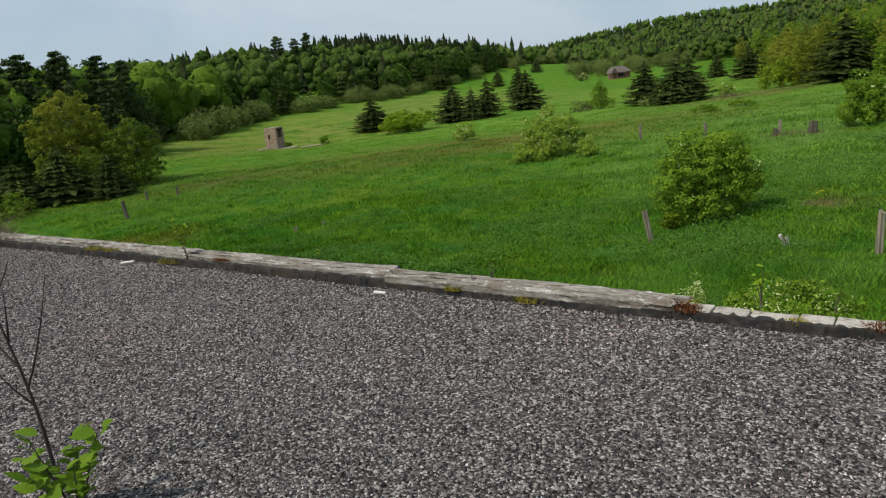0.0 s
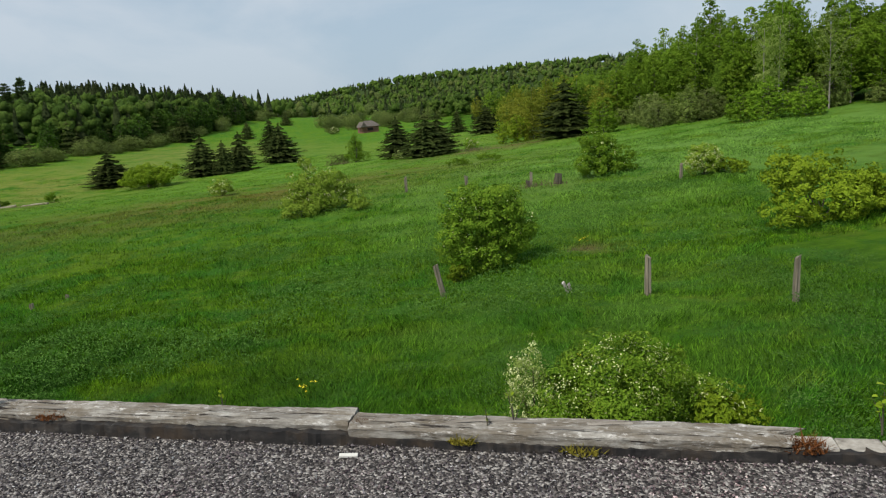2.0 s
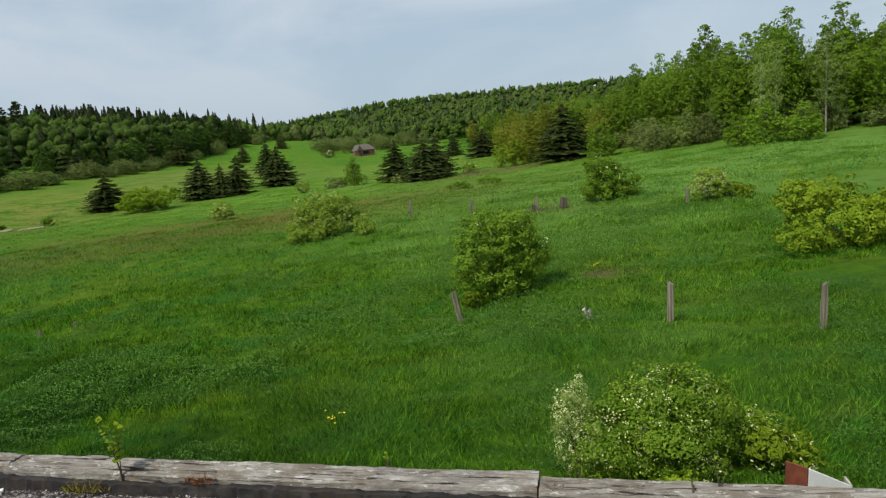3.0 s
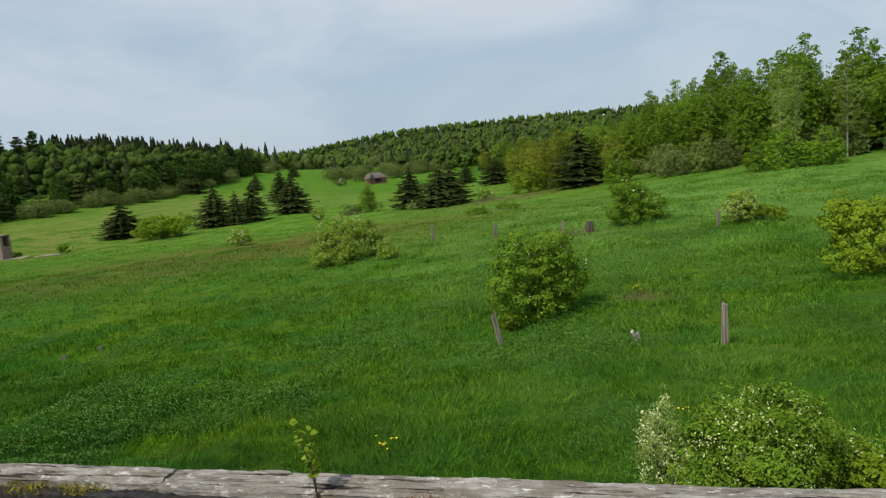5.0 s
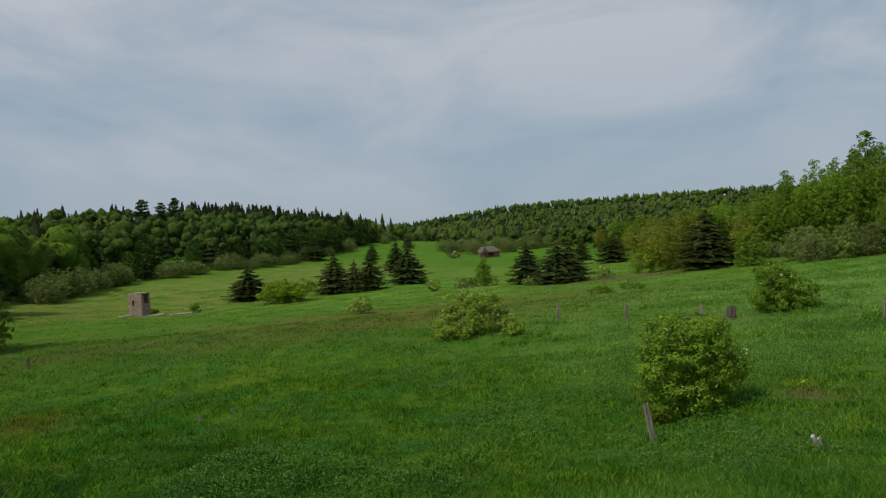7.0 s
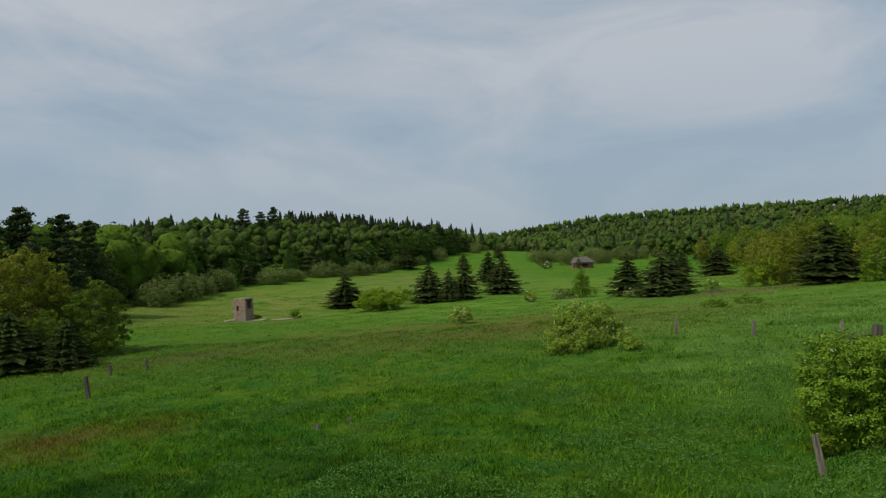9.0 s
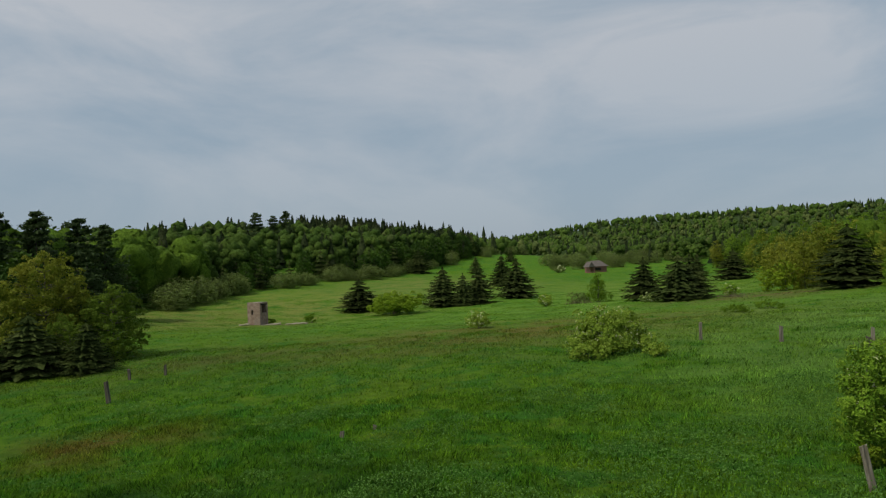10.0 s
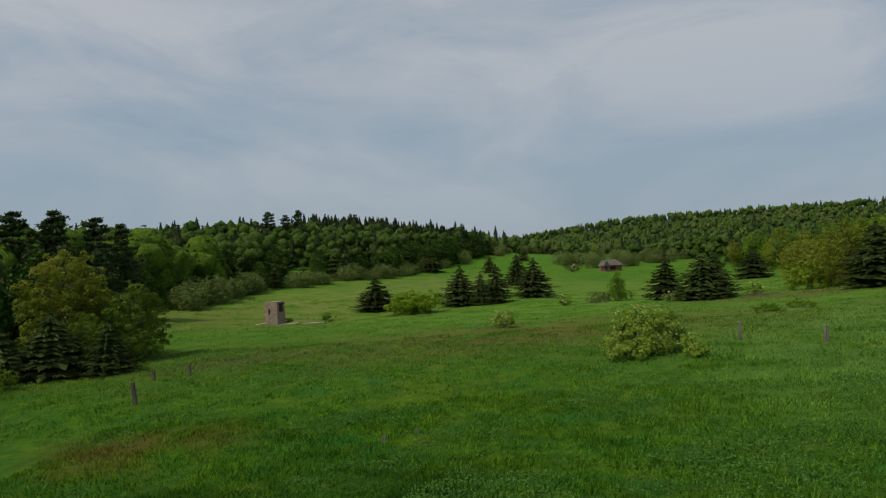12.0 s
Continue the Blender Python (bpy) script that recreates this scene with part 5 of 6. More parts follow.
def build_wood_edges():
    """Single trees along the fronts of the woods on both sides."""
    r = np.random.default_rng(44)
    kinds = [aspen_parts(13.0, 5.2, 400, M_LEAF_BIRCH, M_BIRCH, 6400, 0.19, 0.20), aspen_parts(12.5, 6.0, 401, M_LEAF_BIRCH, M_BARK, 6400, 0.21, 0.10), aspen_parts(13.5, 4.8, 402, M_LEAF_BIRCH, M_BIRCH, 6400, 0.18, 0.26),
             aspen_parts(11.0, 6.0, 403, M_LEAF_AUTUMN, M_BARK, 6000, 0.20, 0.10), dense_parts(11.0, 6.8, 404, M_LEAF_WOOD, M_BARK, 1500, 0.42, 0.6)]
    spots = [[], [], [], [], []]
    for k in range(116):
        y = 24 + 100 * (k + r.random()) / 92 if k < 92 else r.uniform(124, 205)
        d = r.random() ** 1.1 * 14
        x = between(RIGHT_EDGE, y) + 1.0 + d
        kind = int(r.choice(4, p=(0.34, 0.34, 0.26, 0.06))) if y < 95 else int(r.choice(4, p=(0.1, 0.35, 0.15, 0.4)))
        s = r.uniform(0.85, 1.10) * (0.90 + 0.02 * d) * (0.87 if y < 66 else 1.02 if y < 97 else 0.72)
        spots[kind].append((x, y, s * r.uniform(0.85, 1.15), s))
    for k in range(80):
        y = r.uniform(70, 330)
        d = r.random() ** 1.3 * 16
        x = between(LEFT_EDGE, y) - 1.0 - d
        s = r.uniform(0.6, 1.0)
        spots[4].append((x, y, s * r.uniform(0.9, 1.3), s))
    labels = ("slender white-stemmed birch with fresh green leaves", "green broadleaf tree in the wood's front", "tall thin birch with light green leaves", "olive-green broadleaf tree in the wood's front", "rounded green broadleaf tree in the wood's front")
    names = ("birch_tree", "broadleaf_tree", "birch_tree", "broadleaf_tree", "broadleaf_tree")
    for k in range(5):
        plant(names[k], kinds[k], spots[k], "tree", labels[k], "trees along the wood's front")
    plant("birch_tree", broadleaf_parts(11.0, 4.6, 410, M_LEAF_PALE, M_BIRCH, 2600, 0.20, 0.012, 0.0016, 0.8, 260), [(62.6, 64.6, 1.0, 0.98), (58.5, 70.0, 0.9, 1.0), (66.0, 55.0, 1.0, 1.05), (59.3, 68.5, 0.7, 1.0)], "tree", "thin white birch with sparse leaves at the wood's edge", "trees along the wood's front")
    # dark conifers along the left wood and the tall pines over it
    sp = []
    for k in range(46):
        y = r.uniform(75, 330)
        x = between(LEFT_EDGE, y) - r.uniform(0.5, 14)
        s = r.uniform(0.9, 1.5)
        sp.append((x, y, s * 0.62, s))
    plant("spruce_tree", spruce_parts(7.0, 6.0, 230, 0.55), sp, "tree", "dark narrow spruce in the wood's front", "trees along the wood's front")
    pines = [(-66.5, 98.5, 1.0, 1.0), (-63.0, 102.0, 1.05, 1.03), (-59.5, 106.5, 0.95, 1.0), (-57.5, 110.0, 0.8, 0.96), (-71, 97, 1.0, 0.9), (-75, 104, 1.1, 1.0), (-68, 110, 1.0, 0.98), (-80, 100, 1.1, 0.9), (-55.5, 101, 0.7, 0.7),
             (-70.2, 278, 1.1, 1.25), (-81.1, 275, 1.2, 1.2), (-76, 281, 1.0, 1.1)]
    plant("pine_tree", pine_parts(15.0, 12.5, 420), [p for k, p in enumerate(pines) if k % 2], "tree", "tall dark pine rising over the wood", "tall pines")
    plant("pine_tree", pine_parts(15.0, 12.5, 421), [p for k, p in enumerate(pines) if not k % 2], "tree", "tall dark pine rising over the wood", "tall pines")
    # willow scrub along the wet left edge and the far end of the meadow
    wl = []
    for k in range(44):
        y = r.uniform(120, 400)
        wl.append((between(LEFT_EDGE, y) + r.uniform(-3, 4), y, r.uniform(0.7, 1.5), r.uniform(0.6, 1.15)))
    for k in range(34):
        x = r.uniform(30, 95)
        wl.append((x, r.uniform(244, 300) + 0.4 * abs(x - 50), r.uniform(0.8, 1.5), r.uniform(0.7, 1.2)))
    under = []
    for k in range(34):
        y = 26 + 80 * (k + r.random()) / 34
        under.append((between(RIGHT_EDGE, y) + r.uniform(0, 7), y, r.uniform(0.8, 1.3), r.uniform(0.6, 1.1)))
    plant("alder_shrub", dense_parts(3.6, 4.6, 435, M_LEAF_GREY, M_BARK, 2400, 0.17), under, "shrub", "dense green undergrowth shrub at the wood's edge", "undergrowth of the wood")
    plant("willow_shrub", dense_parts(4.2, 6.0, 430, M_LEAF_GREY, M_BARK, 3600, 0.18), wl, "shrub", "rounded grey-green willow scrub along the meadow", "willow scrub")


def ico(level):
    bm = bmesh.new()
    bmesh.ops.create_icosphere(bm, subdivisions=level, radius=1.0)
    v, f = np.array([tuple(q.co) for q in bm.verts]), np.array([[q.index for q in g.verts] for g in bm.faces])
    bm.free()
    return v, f


def wood_mass(name, label, xs, ys, hs, ws, lobes, level, sprays, conifer, mat, seed):
    """Far trees as one mass: heaps of lumpy leaf heads or ragged stacked skirts, with loose sprays over them."""
    r = np.random.default_rng(seed)
    n = len(xs)
    gz = ground_z(xs, ys)
    if conifer:
        sides = 9
        t0 = np.linspace(0.04, 0.80, lobes)
        a = np.arange(sides) * 6.283 / sides
        a = a[None, None] + r.uniform(0, 6.283, (n, lobes, 1))
        rad = (ws[:, None] * 0.5 * (1.05 - t0)[None])[..., None] * r.uniform(0.62, 1.2, (n, lobes, sides))
        zb = hs[:, None, None] * (t0[None, :, None] + r.uniform(-0.03, 0.03, (n, lobes, sides)))
        ring = np.stack([rad * np.cos(a), rad * np.sin(a), zb], -1)
        tip = np.zeros((n, lobes, 1, 3))
        tip[..., 0, 2] = hs[:, None] * np.minimum(t0 + 0.36, 1.0)[None]
        V = np.concatenate([ring, tip], 2) + np.stack([xs, ys, gz], 1)[:, None, None]
        one = np.array([(k, (k + 1) % sides, sides) for k in range(sides)])
        count = sides + 1
        i = np.repeat(np.arange(n), sprays)
        t = r.random(len(i)) ** 0.8
        q = ws[i] * 0.5 * (1.02 - t) * r.uniform(0.75, 1.15, len(i))
        b = r.uniform(0, 6.283, len(i))
        P = np.stack([xs[i] + q * np.cos(b), ys[i] + q * np.sin(b), gz[i] + hs[i] * (0.05 + 0.93 * t)], 1)
        out = np.stack([np.cos(b), np.sin(b), np.full(len(i), 0.9)], 1)
        size = hs[i] * 0.085
        S, SF = leaves(P, out, size, size * 0.40, r, 0.9, 0.3)
    else:
        base, one = ico(level)
        count = len(base)
        k = np.arange(lobes)
        a = k[None] * 6.283 / max(lobes - 1, 1) + r.uniform(0, 6.283, (n, 1)) + r.normal(0, 0.3, (n, lobes))
        off = ws[:, None] * 0.27 * r.uniform(0.7, 1.2, (n, lobes))
        off[:, 0] *= 0.15
        cz = hs[:, None] * r.uniform(0.36, 0.66, (n, lobes))
        cz[:, 0] = hs * 0.70
        rr = ws[:, None] * r.uniform(0.24, 0.36, (n, lobes))
        rz = np.minimum(rr * r.uniform(0.95, 1.5, (n, lobes)), hs[:, None] * 0.34)
        if lobes > 6:
            off, cz = ws[:, None] * 0.40 * np.sqrt(r.random((n, lobes))), hs[:, None] * r.uniform(0.30, 0.88, (n, lobes))
            off *= np.sqrt(np.clip(1 - ((cz / hs[:, None] - 0.5) / 0.46) ** 2, 0.04, 1))
            a = r.uniform(0, 6.283, (n, lobes))
            rr, rz = rr * 0.58, rr * 0.55
        C = np.stack([xs[:, None] + off * np.cos(a), ys[:, None] + off * np.sin(a), gz[:, None] + cz], -1)
        scale = np.stack([rr, rr, rz], -1)
        lump = 1 + (0.20 if level > 1 else 0.17) * r.normal(0, 1, (n, lobes, count))
        V = C[:, :, None] + base[None, None] * lump[..., None] * scale[:, :, None]
        i, j = np.repeat(np.arange(n), sprays), r.integers(0, lobes, n * sprays)
        d = r.normal(0, 1, (len(i), 3))
        d[:, 2] = np.abs(d[:, 2]) * 1.2 - 0.3
        d /= np.linalg.norm(d, axis=1, keepdims=True)
        P = C[i, j] + d * scale[i, j] * r.uniform(0.92, 1.16, len(i))[:, None]
        size = ws[i] * (0.085 if level > 1 else 0.075 if lobes > 6 else 0.13)
        S, SF = leaves(P, d, size, size * 0.75, r, 0.0, 0.3)
    m = V.shape[0] * V.shape[1]
    F = (one[None] + count * np.arange(m)[:, None, None]).reshape(-1, 3)
    V = V.reshape(-1, 3)
    SF = np.concatenate([SF[:, (0, 1, 2)], SF[:, (0, 2, 3)]]) + len(V)
    tagged(new(name, quick_mesh(name, np.concatenate([V, S]), np.concatenate([F, SF]), mat, True)), label, "woods", kind="stuff")


def scatter_woods(n, r0, r1, seed, spread=48):
    r = np.random.default_rng(seed)
    a = np.radians(r.uniform(-spread, spread, n * 4))
    q = np.sqrt(r.uniform(r0 * r0, r1 * r1, n * 4))
    x, y = q * np.sin(a), q * np.cos(a)
    ok = in_woods(x, y)
    ok &= ~((x > between(RIGHT_EDGE, y) - 1) & (x < between(RIGHT_EDGE, y) + 4) & (y < 200))
    ok &= ~((x < between(LEFT_EDGE, y)) & (x > between(LEFT_EDGE, y) - 7) & (y < 330))
    return x[ok][:n], y[ok][:n], r


def build_far_woods():
    for name, label, n, r0, r1, lobes, level, sprays, conifer, mat, h0, h1, seed in (
            ("near_wood", "fresh green birch wood behind the meadow", 220, 66, 165, 6, 2, 260, False, M_WOODS_BIRCH, 8, 12, 10),
            ("near_wood", "fresh green broadleaf wood on the slopes", 820, 150, 330, 13, 1, 110, False, M_WOODS, 7.5, 11.5, 1),
            ("near_wood", "olive broadleaf trees among the wood", 160, 165, 330, 13, 1, 110, False, M_WOODS_OLIVE, 8, 11, 2),
            ("near_conifers", "dark conifers among the wood", 380, 110, 420, 6, 1, 50, True, M_WOODS_DARK, 8, 13, 3),
            ("hill_wood", "green broadleaf wood over the far hillsides", 2500, 320, 700, 4, 1, 26, False, M_WOODS, 6, 9, 4),
            ("hill_wood", "grey-olive wood over the far hillsides", 1000, 320, 700, 4, 1, 26, False, M_WOODS_OLIVE, 6, 9, 5),
            ("hill_conifers", "dark conifers over the far hillsides", 900, 330, 900, 5, 1, 22, True, M_WOODS_DARK, 8, 13, 6),
            ("ridge_wood", "distant woods along the ridges", 3800, 700, 1500, 2, 1, 10, False, M_WOODS, 6, 9, 7),
            ("ridge_conifers", "distant dark conifers along the ridges", 1100, 700, 1500, 4, 1, 8, True, M_WOODS_DARK, 7, 11, 8)):
        x, y, r = scatter_woods(n, r0, r1, 500 + seed)
        k = len(x)
        h = r.uniform(h0, h1, k) * np.where(x < between(LEFT_EDGE, y), 1.18, 1.0 if r0 > 600 else 0.80)
        w = h * (r.uniform(0.35, 0.5, k) if conifer else r.uniform(0.6, 0.9, k))
        if r0 > 600:
            w = w * 1.5
        wood_mass(name, label, x, y, h, w, lobes, level, sprays, conifer, mat, seed)
    # the spruce wood on the left crest
    r = np.random.default_rng(77)
    k = 420
    x, y = r.uniform(-80, 5, k), r.uniform(300, 400, k)
    ok = x < between(LEFT_EDGE, y) - 4
    x, y = x[ok], y[ok]
    h = r.uniform(9.5, 14.5, len(x)) * np.interp(x, [-60, 0], [1.08, 0.80])
    wood_mass("crest_conifers", "dark spruce wood along the crest of the hill", x, y, h, h * 0.38, 7, 1, 80, True, M_WOODS_DARK, 9)


# ---------------- hut, cabin, debris ----------------
def build_hut():
    x, y = -35.4, 112.6
    ob = thing("brick_hut", "small ruined brick hut with gaping dark openings", "hut", m=pose(x, y, on_ground(x, y, 0.05), 0, 0, -17) @ Matrix.Diagonal((0.88, 0.88, 1.13, 1)))
    a, h, t = 2.5, 3.25, 0.3
    walls = {
        "front_wall": [((a, t, 1.5), (0, -a / 2 + t / 2, 0.75)), ((0.75, t, 0.7), (-0.875, -a / 2 + t / 2, 1.85)), ((1.35, t, 0.7), (0.575, -a / 2 + t / 2, 1.85)), ((a, t, 1.0), (0, -a / 2 + t / 2, 2.7))],
        "right_wall": [((t, a - 2 * t, 1.75), (a / 2 - t / 2, 0, 0.875)), ((t, 0.28, 1.2), (a / 2 - t / 2, -0.81, 2.35)), ((t, 0.25, 1.2), (a / 2 - t / 2, 0.82, 2.35)), ((t, a - 2 * t, 0.2), (a / 2 - t / 2, 0, 3.05))],
        "left_wall": [((t, a - 2 * t, h - 0.25), (-a / 2 + t / 2, 0, (h - 0.25) / 2))],
        "back_wall": [((a, t, h - 0.15), (0, a / 2 - t / 2, (h - 0.15) / 2))],
    }
    for name, boxes in walls.items():
        bm = bmesh.new()
        for size, c in boxes:
            bmesh.ops.create_cube(bm, size=1.0, matrix=Matrix.Translation(c) @ Matrix.Diagonal((size[0], size[1], size[2] - 0.004, 1)))
        bmesh.ops.subdivide_edges(bm, edges=bm.edges[:], cuts=3, use_grid_fill=True)
        for v in bm.verts:
            n = noise.noise_vector(v.co * 2.3)
            v.co += n * 0.035 + Vector((0, 0, 0.10 * noise.noise(v.co * 1.1) if v.co.z > 3.0 else 0))
        part(name, bm_mesh(name, bm, M_BRICK), ob)
    part("floor", box_mesh("floor", (a - 0.62, a - 0.62, 0.12), M_DARK, 0, (0, 0, 0.08)), ob)
    # unseen slab added between the walls to block light from the inside
    part("roof_slab", box_mesh("roof_slab", (a - 0.66, a - 0.66, 0.14), M_CONCRETE, 0.01, (0, 0, h - 0.16), 0.01, 1), ob)
    part("lintel", box_mesh("lintel", (0.34, 1.9, 0.14), M_DARK, 0.01, (a / 2 - t / 2 + 0.01, 0, 2.88)), ob)
    for k, (sx, sy, w, d, rot) in enumerate(((-33.2, 111.6, 3.0, 1.6, 8), (-29.4, 112.4, 3.4, 1.0, -4), (-37.0, 110.8, 1.6, 0.9, 20))):
        me = box_mesh("concrete_slab", (w, d, 0.3), M_RUBBLE, 0.05, (0, 0, 0), 0.10, 4)
        thing("concrete_slab", "broken pale concrete slab in the grass", "slab", "slabs by the hut", m=pose(sx, sy, on_ground(sx, sy) + 0.03, 2, -2, rot), data=me)


def prism(bm, a, b, ridge_a, ridge_b, eave):
    """A gabled roof shell over the rectangle a-b, with its ridge between two points."""
    pts = [(a[0], a[1], eave), (b[0], a[1], eave), (b[0], b[1], eave), (a[0], b[1], eave), ridge_a, ridge_b]
    v = [bm.verts.new(p) for p in pts]
    for f in ((0, 1, 5, 4), (2, 3, 4, 5), (1, 2, 5), (3, 0, 4), (3, 2, 1, 0)):
        bm.faces.new([v[q] for q in f])


def build_cabin():
    x, y = 39.6, 227.0
    ob = thing("log_cabin", "low old log cabin with a grey shingled hip roof", "cabin", m=pose(x, y, on_ground(x, y, 0.1), 0, 0, 14) @ Matrix.Diagonal((0.84, 0.9, 1.05, 1)))
    for name, size, c in (("front_wall", (6.4, 0.25, 2.1), (0.4, -2.4, 1.05)), ("back_wall", (6.4, 0.25, 2.1), (0.4, 2.4, 1.05)), ("right_wall", (0.25, 4.55, 2.1), (3.475, 0, 1.05)), ("left_wall", (0.25, 4.55, 2.1), (-2.675, 0, 1.05))):
        w = part(name, box_mesh(name, size, M_LOG, 0.02, c), ob)
        if name == "front_wall":
            for k in range(7):
                V, F = tubes([[((0.4 - 3.15, -2.53, 0.16 + 0.29 * k), 0.13), ((0.4 + 3.15, -2.53, 0.16 + 0.29 * k), 0.13)]], 8)
                part("log", quick_mesh("log", V, F, M_LOG, True), w)
    # solid panel on the wall, painted as the shade of an opening
    part("window_opening", box_mesh("window_opening", (2.6, 0.1, 0.85), M_DARK, 0.01, (-0.2, -2.68, 1.25)), ob)
    bm = bmesh.new()
    prism(bm, (-3.1, -3.0), (4.2, 3.0), (-1.2, 0, 3.75), (2.2, 0, 3.75), 2.05)
    part("roof", bm_mesh("roof", bm, M_SHINGLE), ob)
    bm = bmesh.new()
    prism(bm, (-4.2, -3.4), (-1.4, 1.0), (-2.9, -3.4, 3.5), (-2.6, 1.0, 3.5), 1.9)
    part("porch_roof", bm_mesh("porch_roof", bm, M_SHINGLE), ob)
    for px, py in ((-4.0, -3.2), (-1.7, -3.2)):
        part("porch_post", box_mesh("porch_post", (0.18, 0.18, 1.95), M_LOG, 0.01, (px, py, 0.95)), ob)


def build_debris():
    x, y = 5.9, 8.15
    z = on_ground(x, y)
    h = -2.90 - z
    ob = thing("sheet_metal_panel", "bent scrap metal sheet in white and red-brown paint", "scrap metal", m=pose(x + 0.06, y - 0.05, z - 0.03, 3, 0, -20))
    for name, mat, a, b, drop, label in (("white_wing", M_WHITE, (-0.315, -0.23), (0.22, -0.23), 0.27, "chipped white enamel"), ("red_wing", M_RUST, (-0.322, -0.222), (-0.53, -0.06), -0.02, "red-brown painted metal"), ("edge_flange", M_CONCRETE, (0.227, -0.222), (0.265, 0.02), 0.02, "dull grey metal flange")):
        bm = bmesh.new()
        d = Vector((b[0] - a[0], b[1] - a[1], 0))
        n = Vector((-d.y, d.x, 0)).normalized() * 0.014
        top = h - (0.27 if name == "edge_flange" else 0.0)
        low = [Vector((*a, 0)), Vector((*b, 0)), Vector((*b, top - drop)), Vector((*a, top))]
        va = [bm.verts.new(p - n) for p in low]
        vb = [bm.verts.new(p + n) for p in low]
        bm.faces.new(va)
        bm.faces.new(vb[::-1])
        for q in range(4):
            bm.faces.new((va[q], vb[q], vb[(q + 1) % 4], va[(q + 1) % 4]))
        bmesh.ops.recalc_face_normals(bm, faces=bm.faces[:])
        bmesh.ops.bevel(bm, geom=bm.edges[:], offset=0.004, segments=1, affect="EDGES")
        part(name, bm_mesh(name, bm, mat), ob, label)
    # buttercups
    r = np.random.default_rng(9)
    for cx, cy, n in ((0.6, 16.4, 9), (13.2, 27.0, 8), (6.6, 14.5, 5), (2.0, 11.0, 4)):
        stalks, p = [], []
        for k in range(n):
            dx, dy, h = r.normal(0, 0.13), r.normal(0, 0.13), r.uniform(0.35, 0.5)
            stalks.append([((dx * 0.6, dy * 0.6, -0.02), 0.004), ((dx, dy, h), 0.003)])
            for q in range(4):
                p.append((dx + r.normal(0, 0.02), dy + r.normal(0, 0.02), h + 0.01))
        ob = thing("buttercup_clump", "small clump of yellow flowers in the grass", "flowers", "yellow flowers in the meadow", m=pose(cx, cy, on_ground(cx, cy)))
        part("stalks", quick_mesh("stalks", *tubes(stalks, 4), M_LEAF), ob)
        p = np.array(p)
        part("petals", quick_mesh("petals", *leaves(p, np.tile((0, 0, 1.0), (len(p), 1)), 0.045, 0.04, r), M_BUTTERCUP), ob, "bright yellow petals")["kind"] = "stuff"


# ---------------- grass ----------------
def blades(n, x, y, h, w, r):
    z = ground_z(x, y) - 0.03
    t = r.uniform(0, 6.283, n)
    sway = np.stack([0.10 + 0.22 * np.sin(x * 0.83 + 1.9 * np.sin(y * 0.61)), 0.20 * np.sin(y * 0.97 + 1.3 * np.sin(x * 0.71) + 1.0)], 1)
    lean = (r.normal(0, 0.50, (n, 2)) + sway) * h[:, None]
    wx, wy = np.cos(t) * w, np.sin(t) * w
    k = np.stack([np.stack([x - wx, y - wy, z], 1), np.stack([x + wx, y + wy, z], 1), np.stack([x + lean[:, 0], y + lean[:, 1], z + h], 1)], 1)
    return k.reshape(-1, 3), np.arange(3 * n).reshape(n, 3)


def build_grass():
    for name, n, x0, x1, y0, y1, h0, h1, wd, seed in (
            ("meadow_grass", 190000, -12, 17, 5.0, 22, 0.07, 0.21, 0.013, 1), ("meadow_grass", 150000, -24, 30, 21, 40, 0.08, 0.23, 0.023, 2),
            ("meadow_grass", 130000, -40, 56, 39, 70, 0.08, 0.22, 0.026, 3), ("meadow_grass", 90000, -56, 58, 66, 150, 0.06, 0.15, 0.042, 4)):
        r = np.random.default_rng(600 + seed)
        u = r.random(n)
        y = y0 + (y1 - y0) * u
        x = r.uniform(x0, x1, n)
        cl = np.sin(x * 0.9 + 2 * np.sin(y * 0.37)) * np.sin(y * 0.8 + np.sin(x * 0.5))
        out = ROOF.inverted()
        v = out[1][0] * x + out[1][1] * y + out[1][3]
        ok = v > 0.25
        x, y, cl = x[ok], y[ok], cl[ok]
        m = len(x)
        tuss = np.sin(x * 2.9 + 1.7 * np.sin(y * 1.3)) * np.sin(y * 2.3 + 1.5 * np.sin(x * 1.1))
        h = r.uniform(h0, h1, m) * (1 + 0.30 * cl + 0.35 * tuss)
        V, F = blades(m, x, y, h, wd * r.uniform(0.6, 1.4, m), r)
        tagged(new(name, quick_mesh(name, V, F, M_GRASS)), "thick green meadow grass", "grass", kind="stuff")


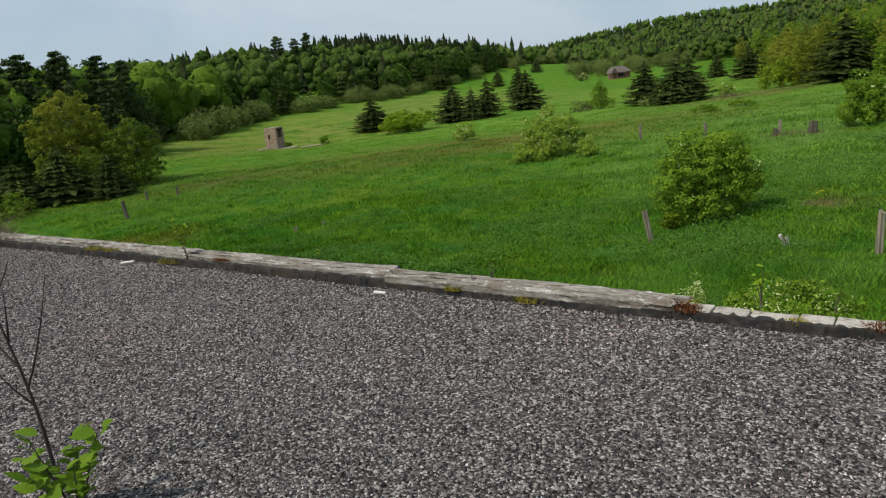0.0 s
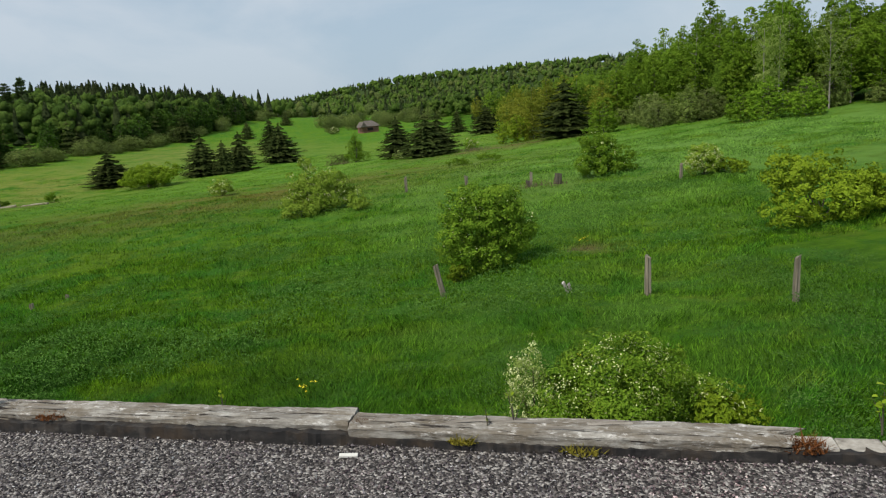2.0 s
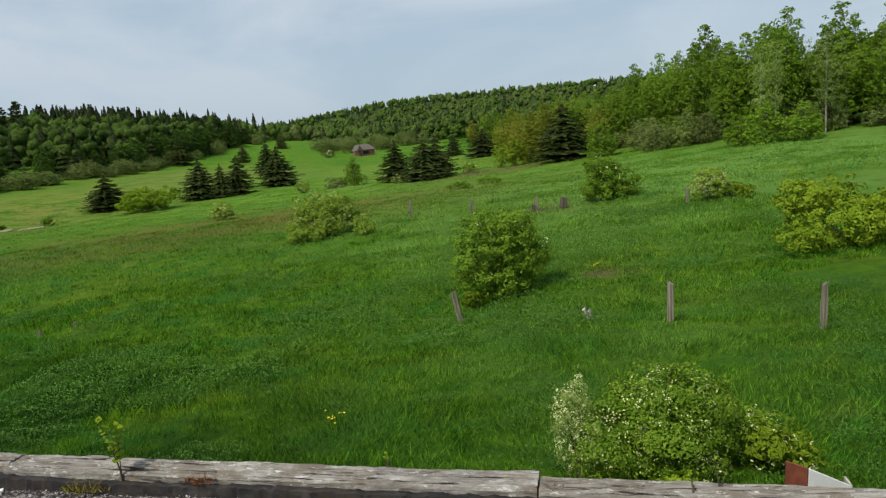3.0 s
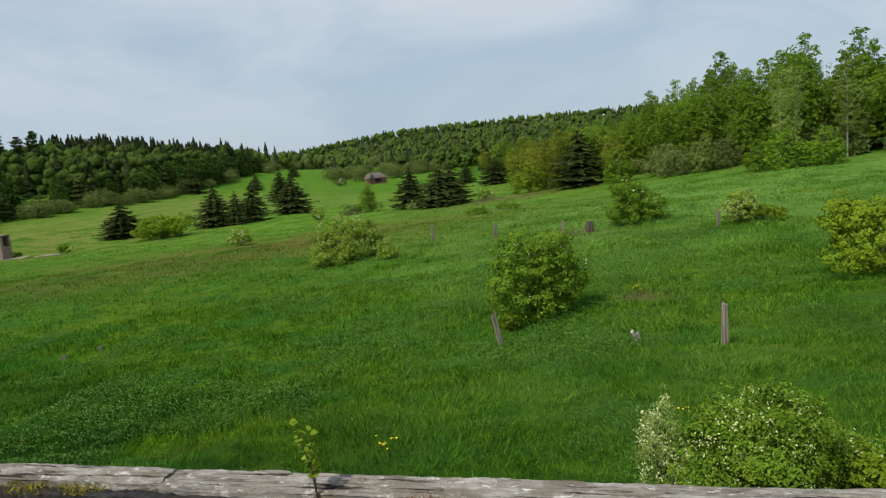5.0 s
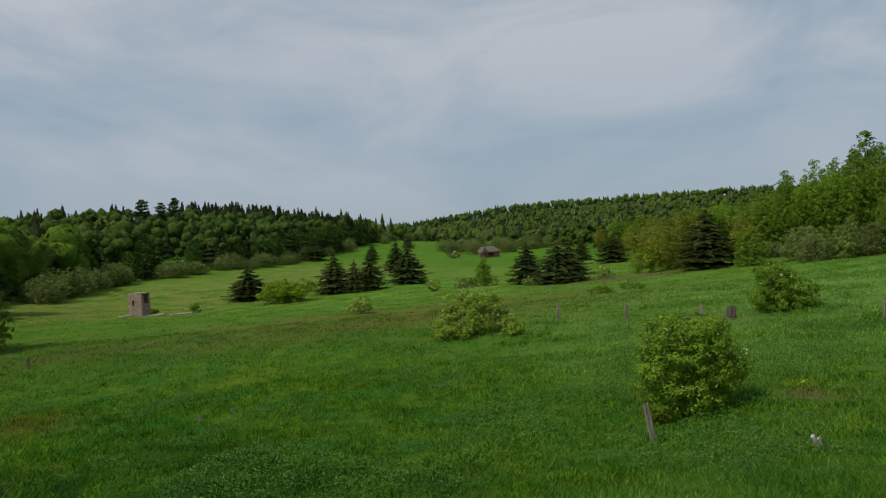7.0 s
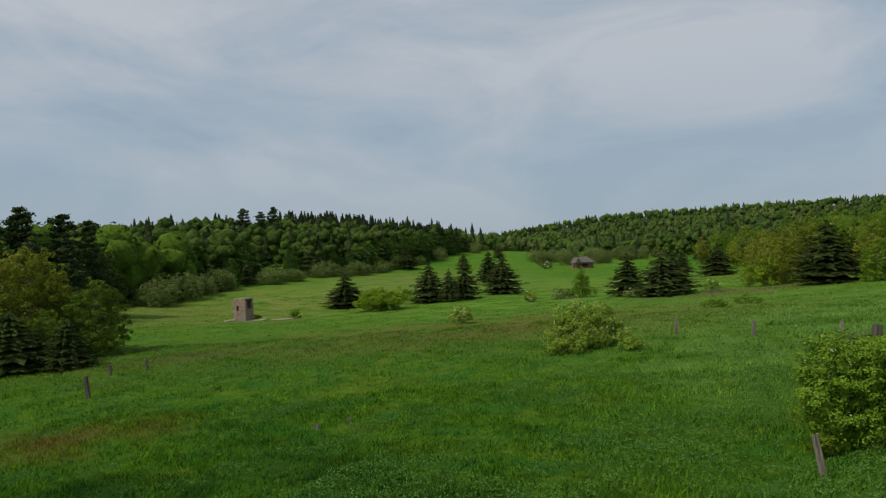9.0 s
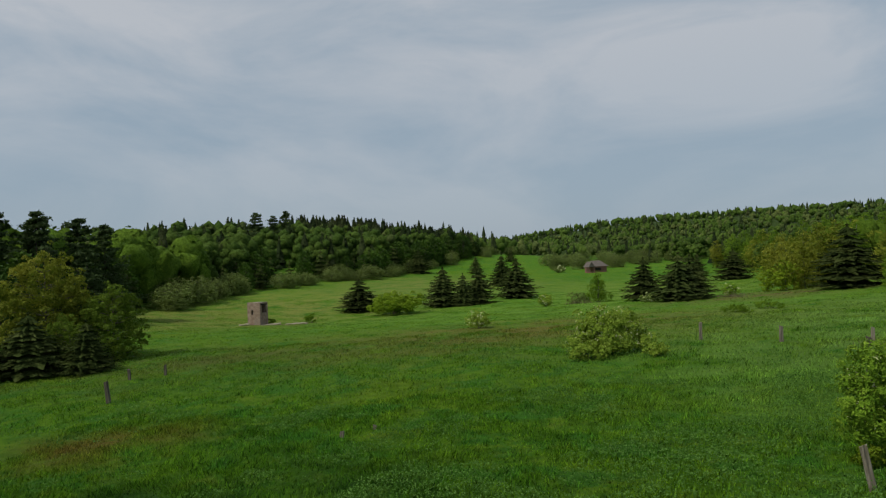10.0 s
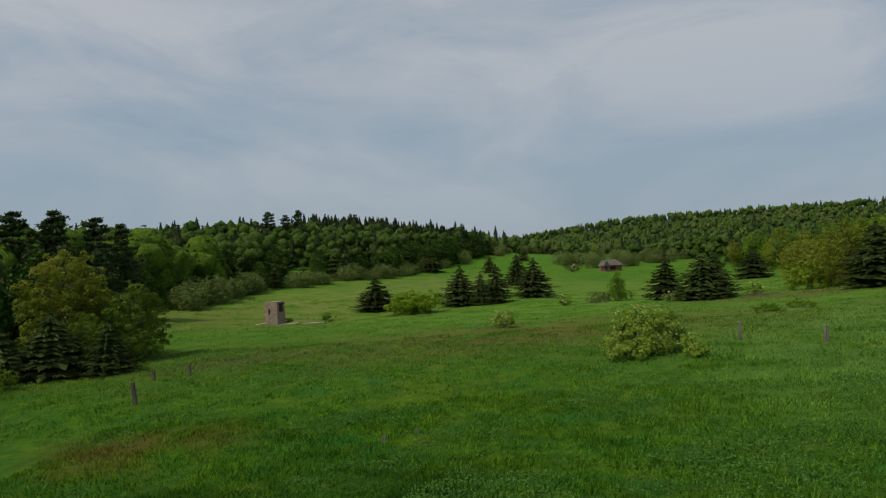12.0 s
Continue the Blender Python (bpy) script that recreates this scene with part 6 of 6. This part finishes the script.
def build_herbs():
    """Broad-leaved herbs in knee-high stands through the grass."""
    r = np.random.default_rng(610)
    inv = ROOF.inverted()
    stands = ((0.6, 24.6, 7.0, 2.6, 0.68), (3.0, 27.5, 5.0, 2.6, 0.3), (8.8, 24.2, 6.0, 2.6, 0.2), (-7.0, 24.0, 5.0, 3.0, -0.2), (12.0, 33.0, 12.0, 5.0, 0.1), (-2.0, 16.0, 5.0, 2.0, 0.4), (14.0, 13.0, 4.0, 5.0, 0.0))
    for n, x0, x1, y0, y1, size in ((150000, -12, 18, 8, 22, 0.055), (150000, -20, 30, 20, 40, 0.085), (60000, -38, 50, 36, 66, 0.14)):
        x, y = r.uniform(x0, x1, n), r.uniform(y0, y1, n)
        f = np.sin(x * 0.55 + 1.6 * np.sin(y * 0.31)) * np.sin(y * 0.47 + 1.2 * np.sin(x * 0.26)) + 0.5 * np.sin(x * 1.7 + y * 1.1) * np.sin(y * 1.9 - x * 0.6) - 0.15
        for cx, cy, rx, ry, slope in stands:
            dx, dy = (x - cx) / rx, (y - cy - slope * (x - cx)) / ry
            f = f + 1.3 * np.exp(-1.5 * (dx * dx + dy * dy))
        head = np.sin(x * 4.3 + 2.0 * np.sin(y * 3.1)) * np.sin(y * 4.9 + 1.8 * np.sin(x * 2.7))
        v = inv[1][0] * x + inv[1][1] * y + inv[1][3]
        ok = (f + 0.35 * head > 0.05 + 0.75 * r.random(n)) & (v > 1.0)
        x, y, f, head = x[ok], y[ok], f[ok], head[ok]
        m = len(x)
        z = ground_z(x, y) + (0.08 + 0.22 * np.clip(f, 0, 1) * (1 + 0.6 * head)) * r.uniform(0.55, 1.2, m)
        V, F = leaves(np.stack([x, y, z], 1), np.tile((-0.1, -0.3, 1.0), (m, 1)), size, size * 0.45, r, 0.0, 0.75)
        tagged(new("meadow_herbs", quick_mesh("meadow_herbs", V, F, M_HERB)), "patches of broad-leaved green herbs in the meadow", "herbs", kind="stuff")


build_roof()
build_parapet()
build_hut()
build_cabin()
build_spruces()
build_meadow_trees()
build_bushes()
build_posts()
build_dry_stalks()
build_debris()
build_sapling()
build_edge_growth()
build_wood_edges()
build_far_woods()
build_grass()
build_herbs()
build_gravel()
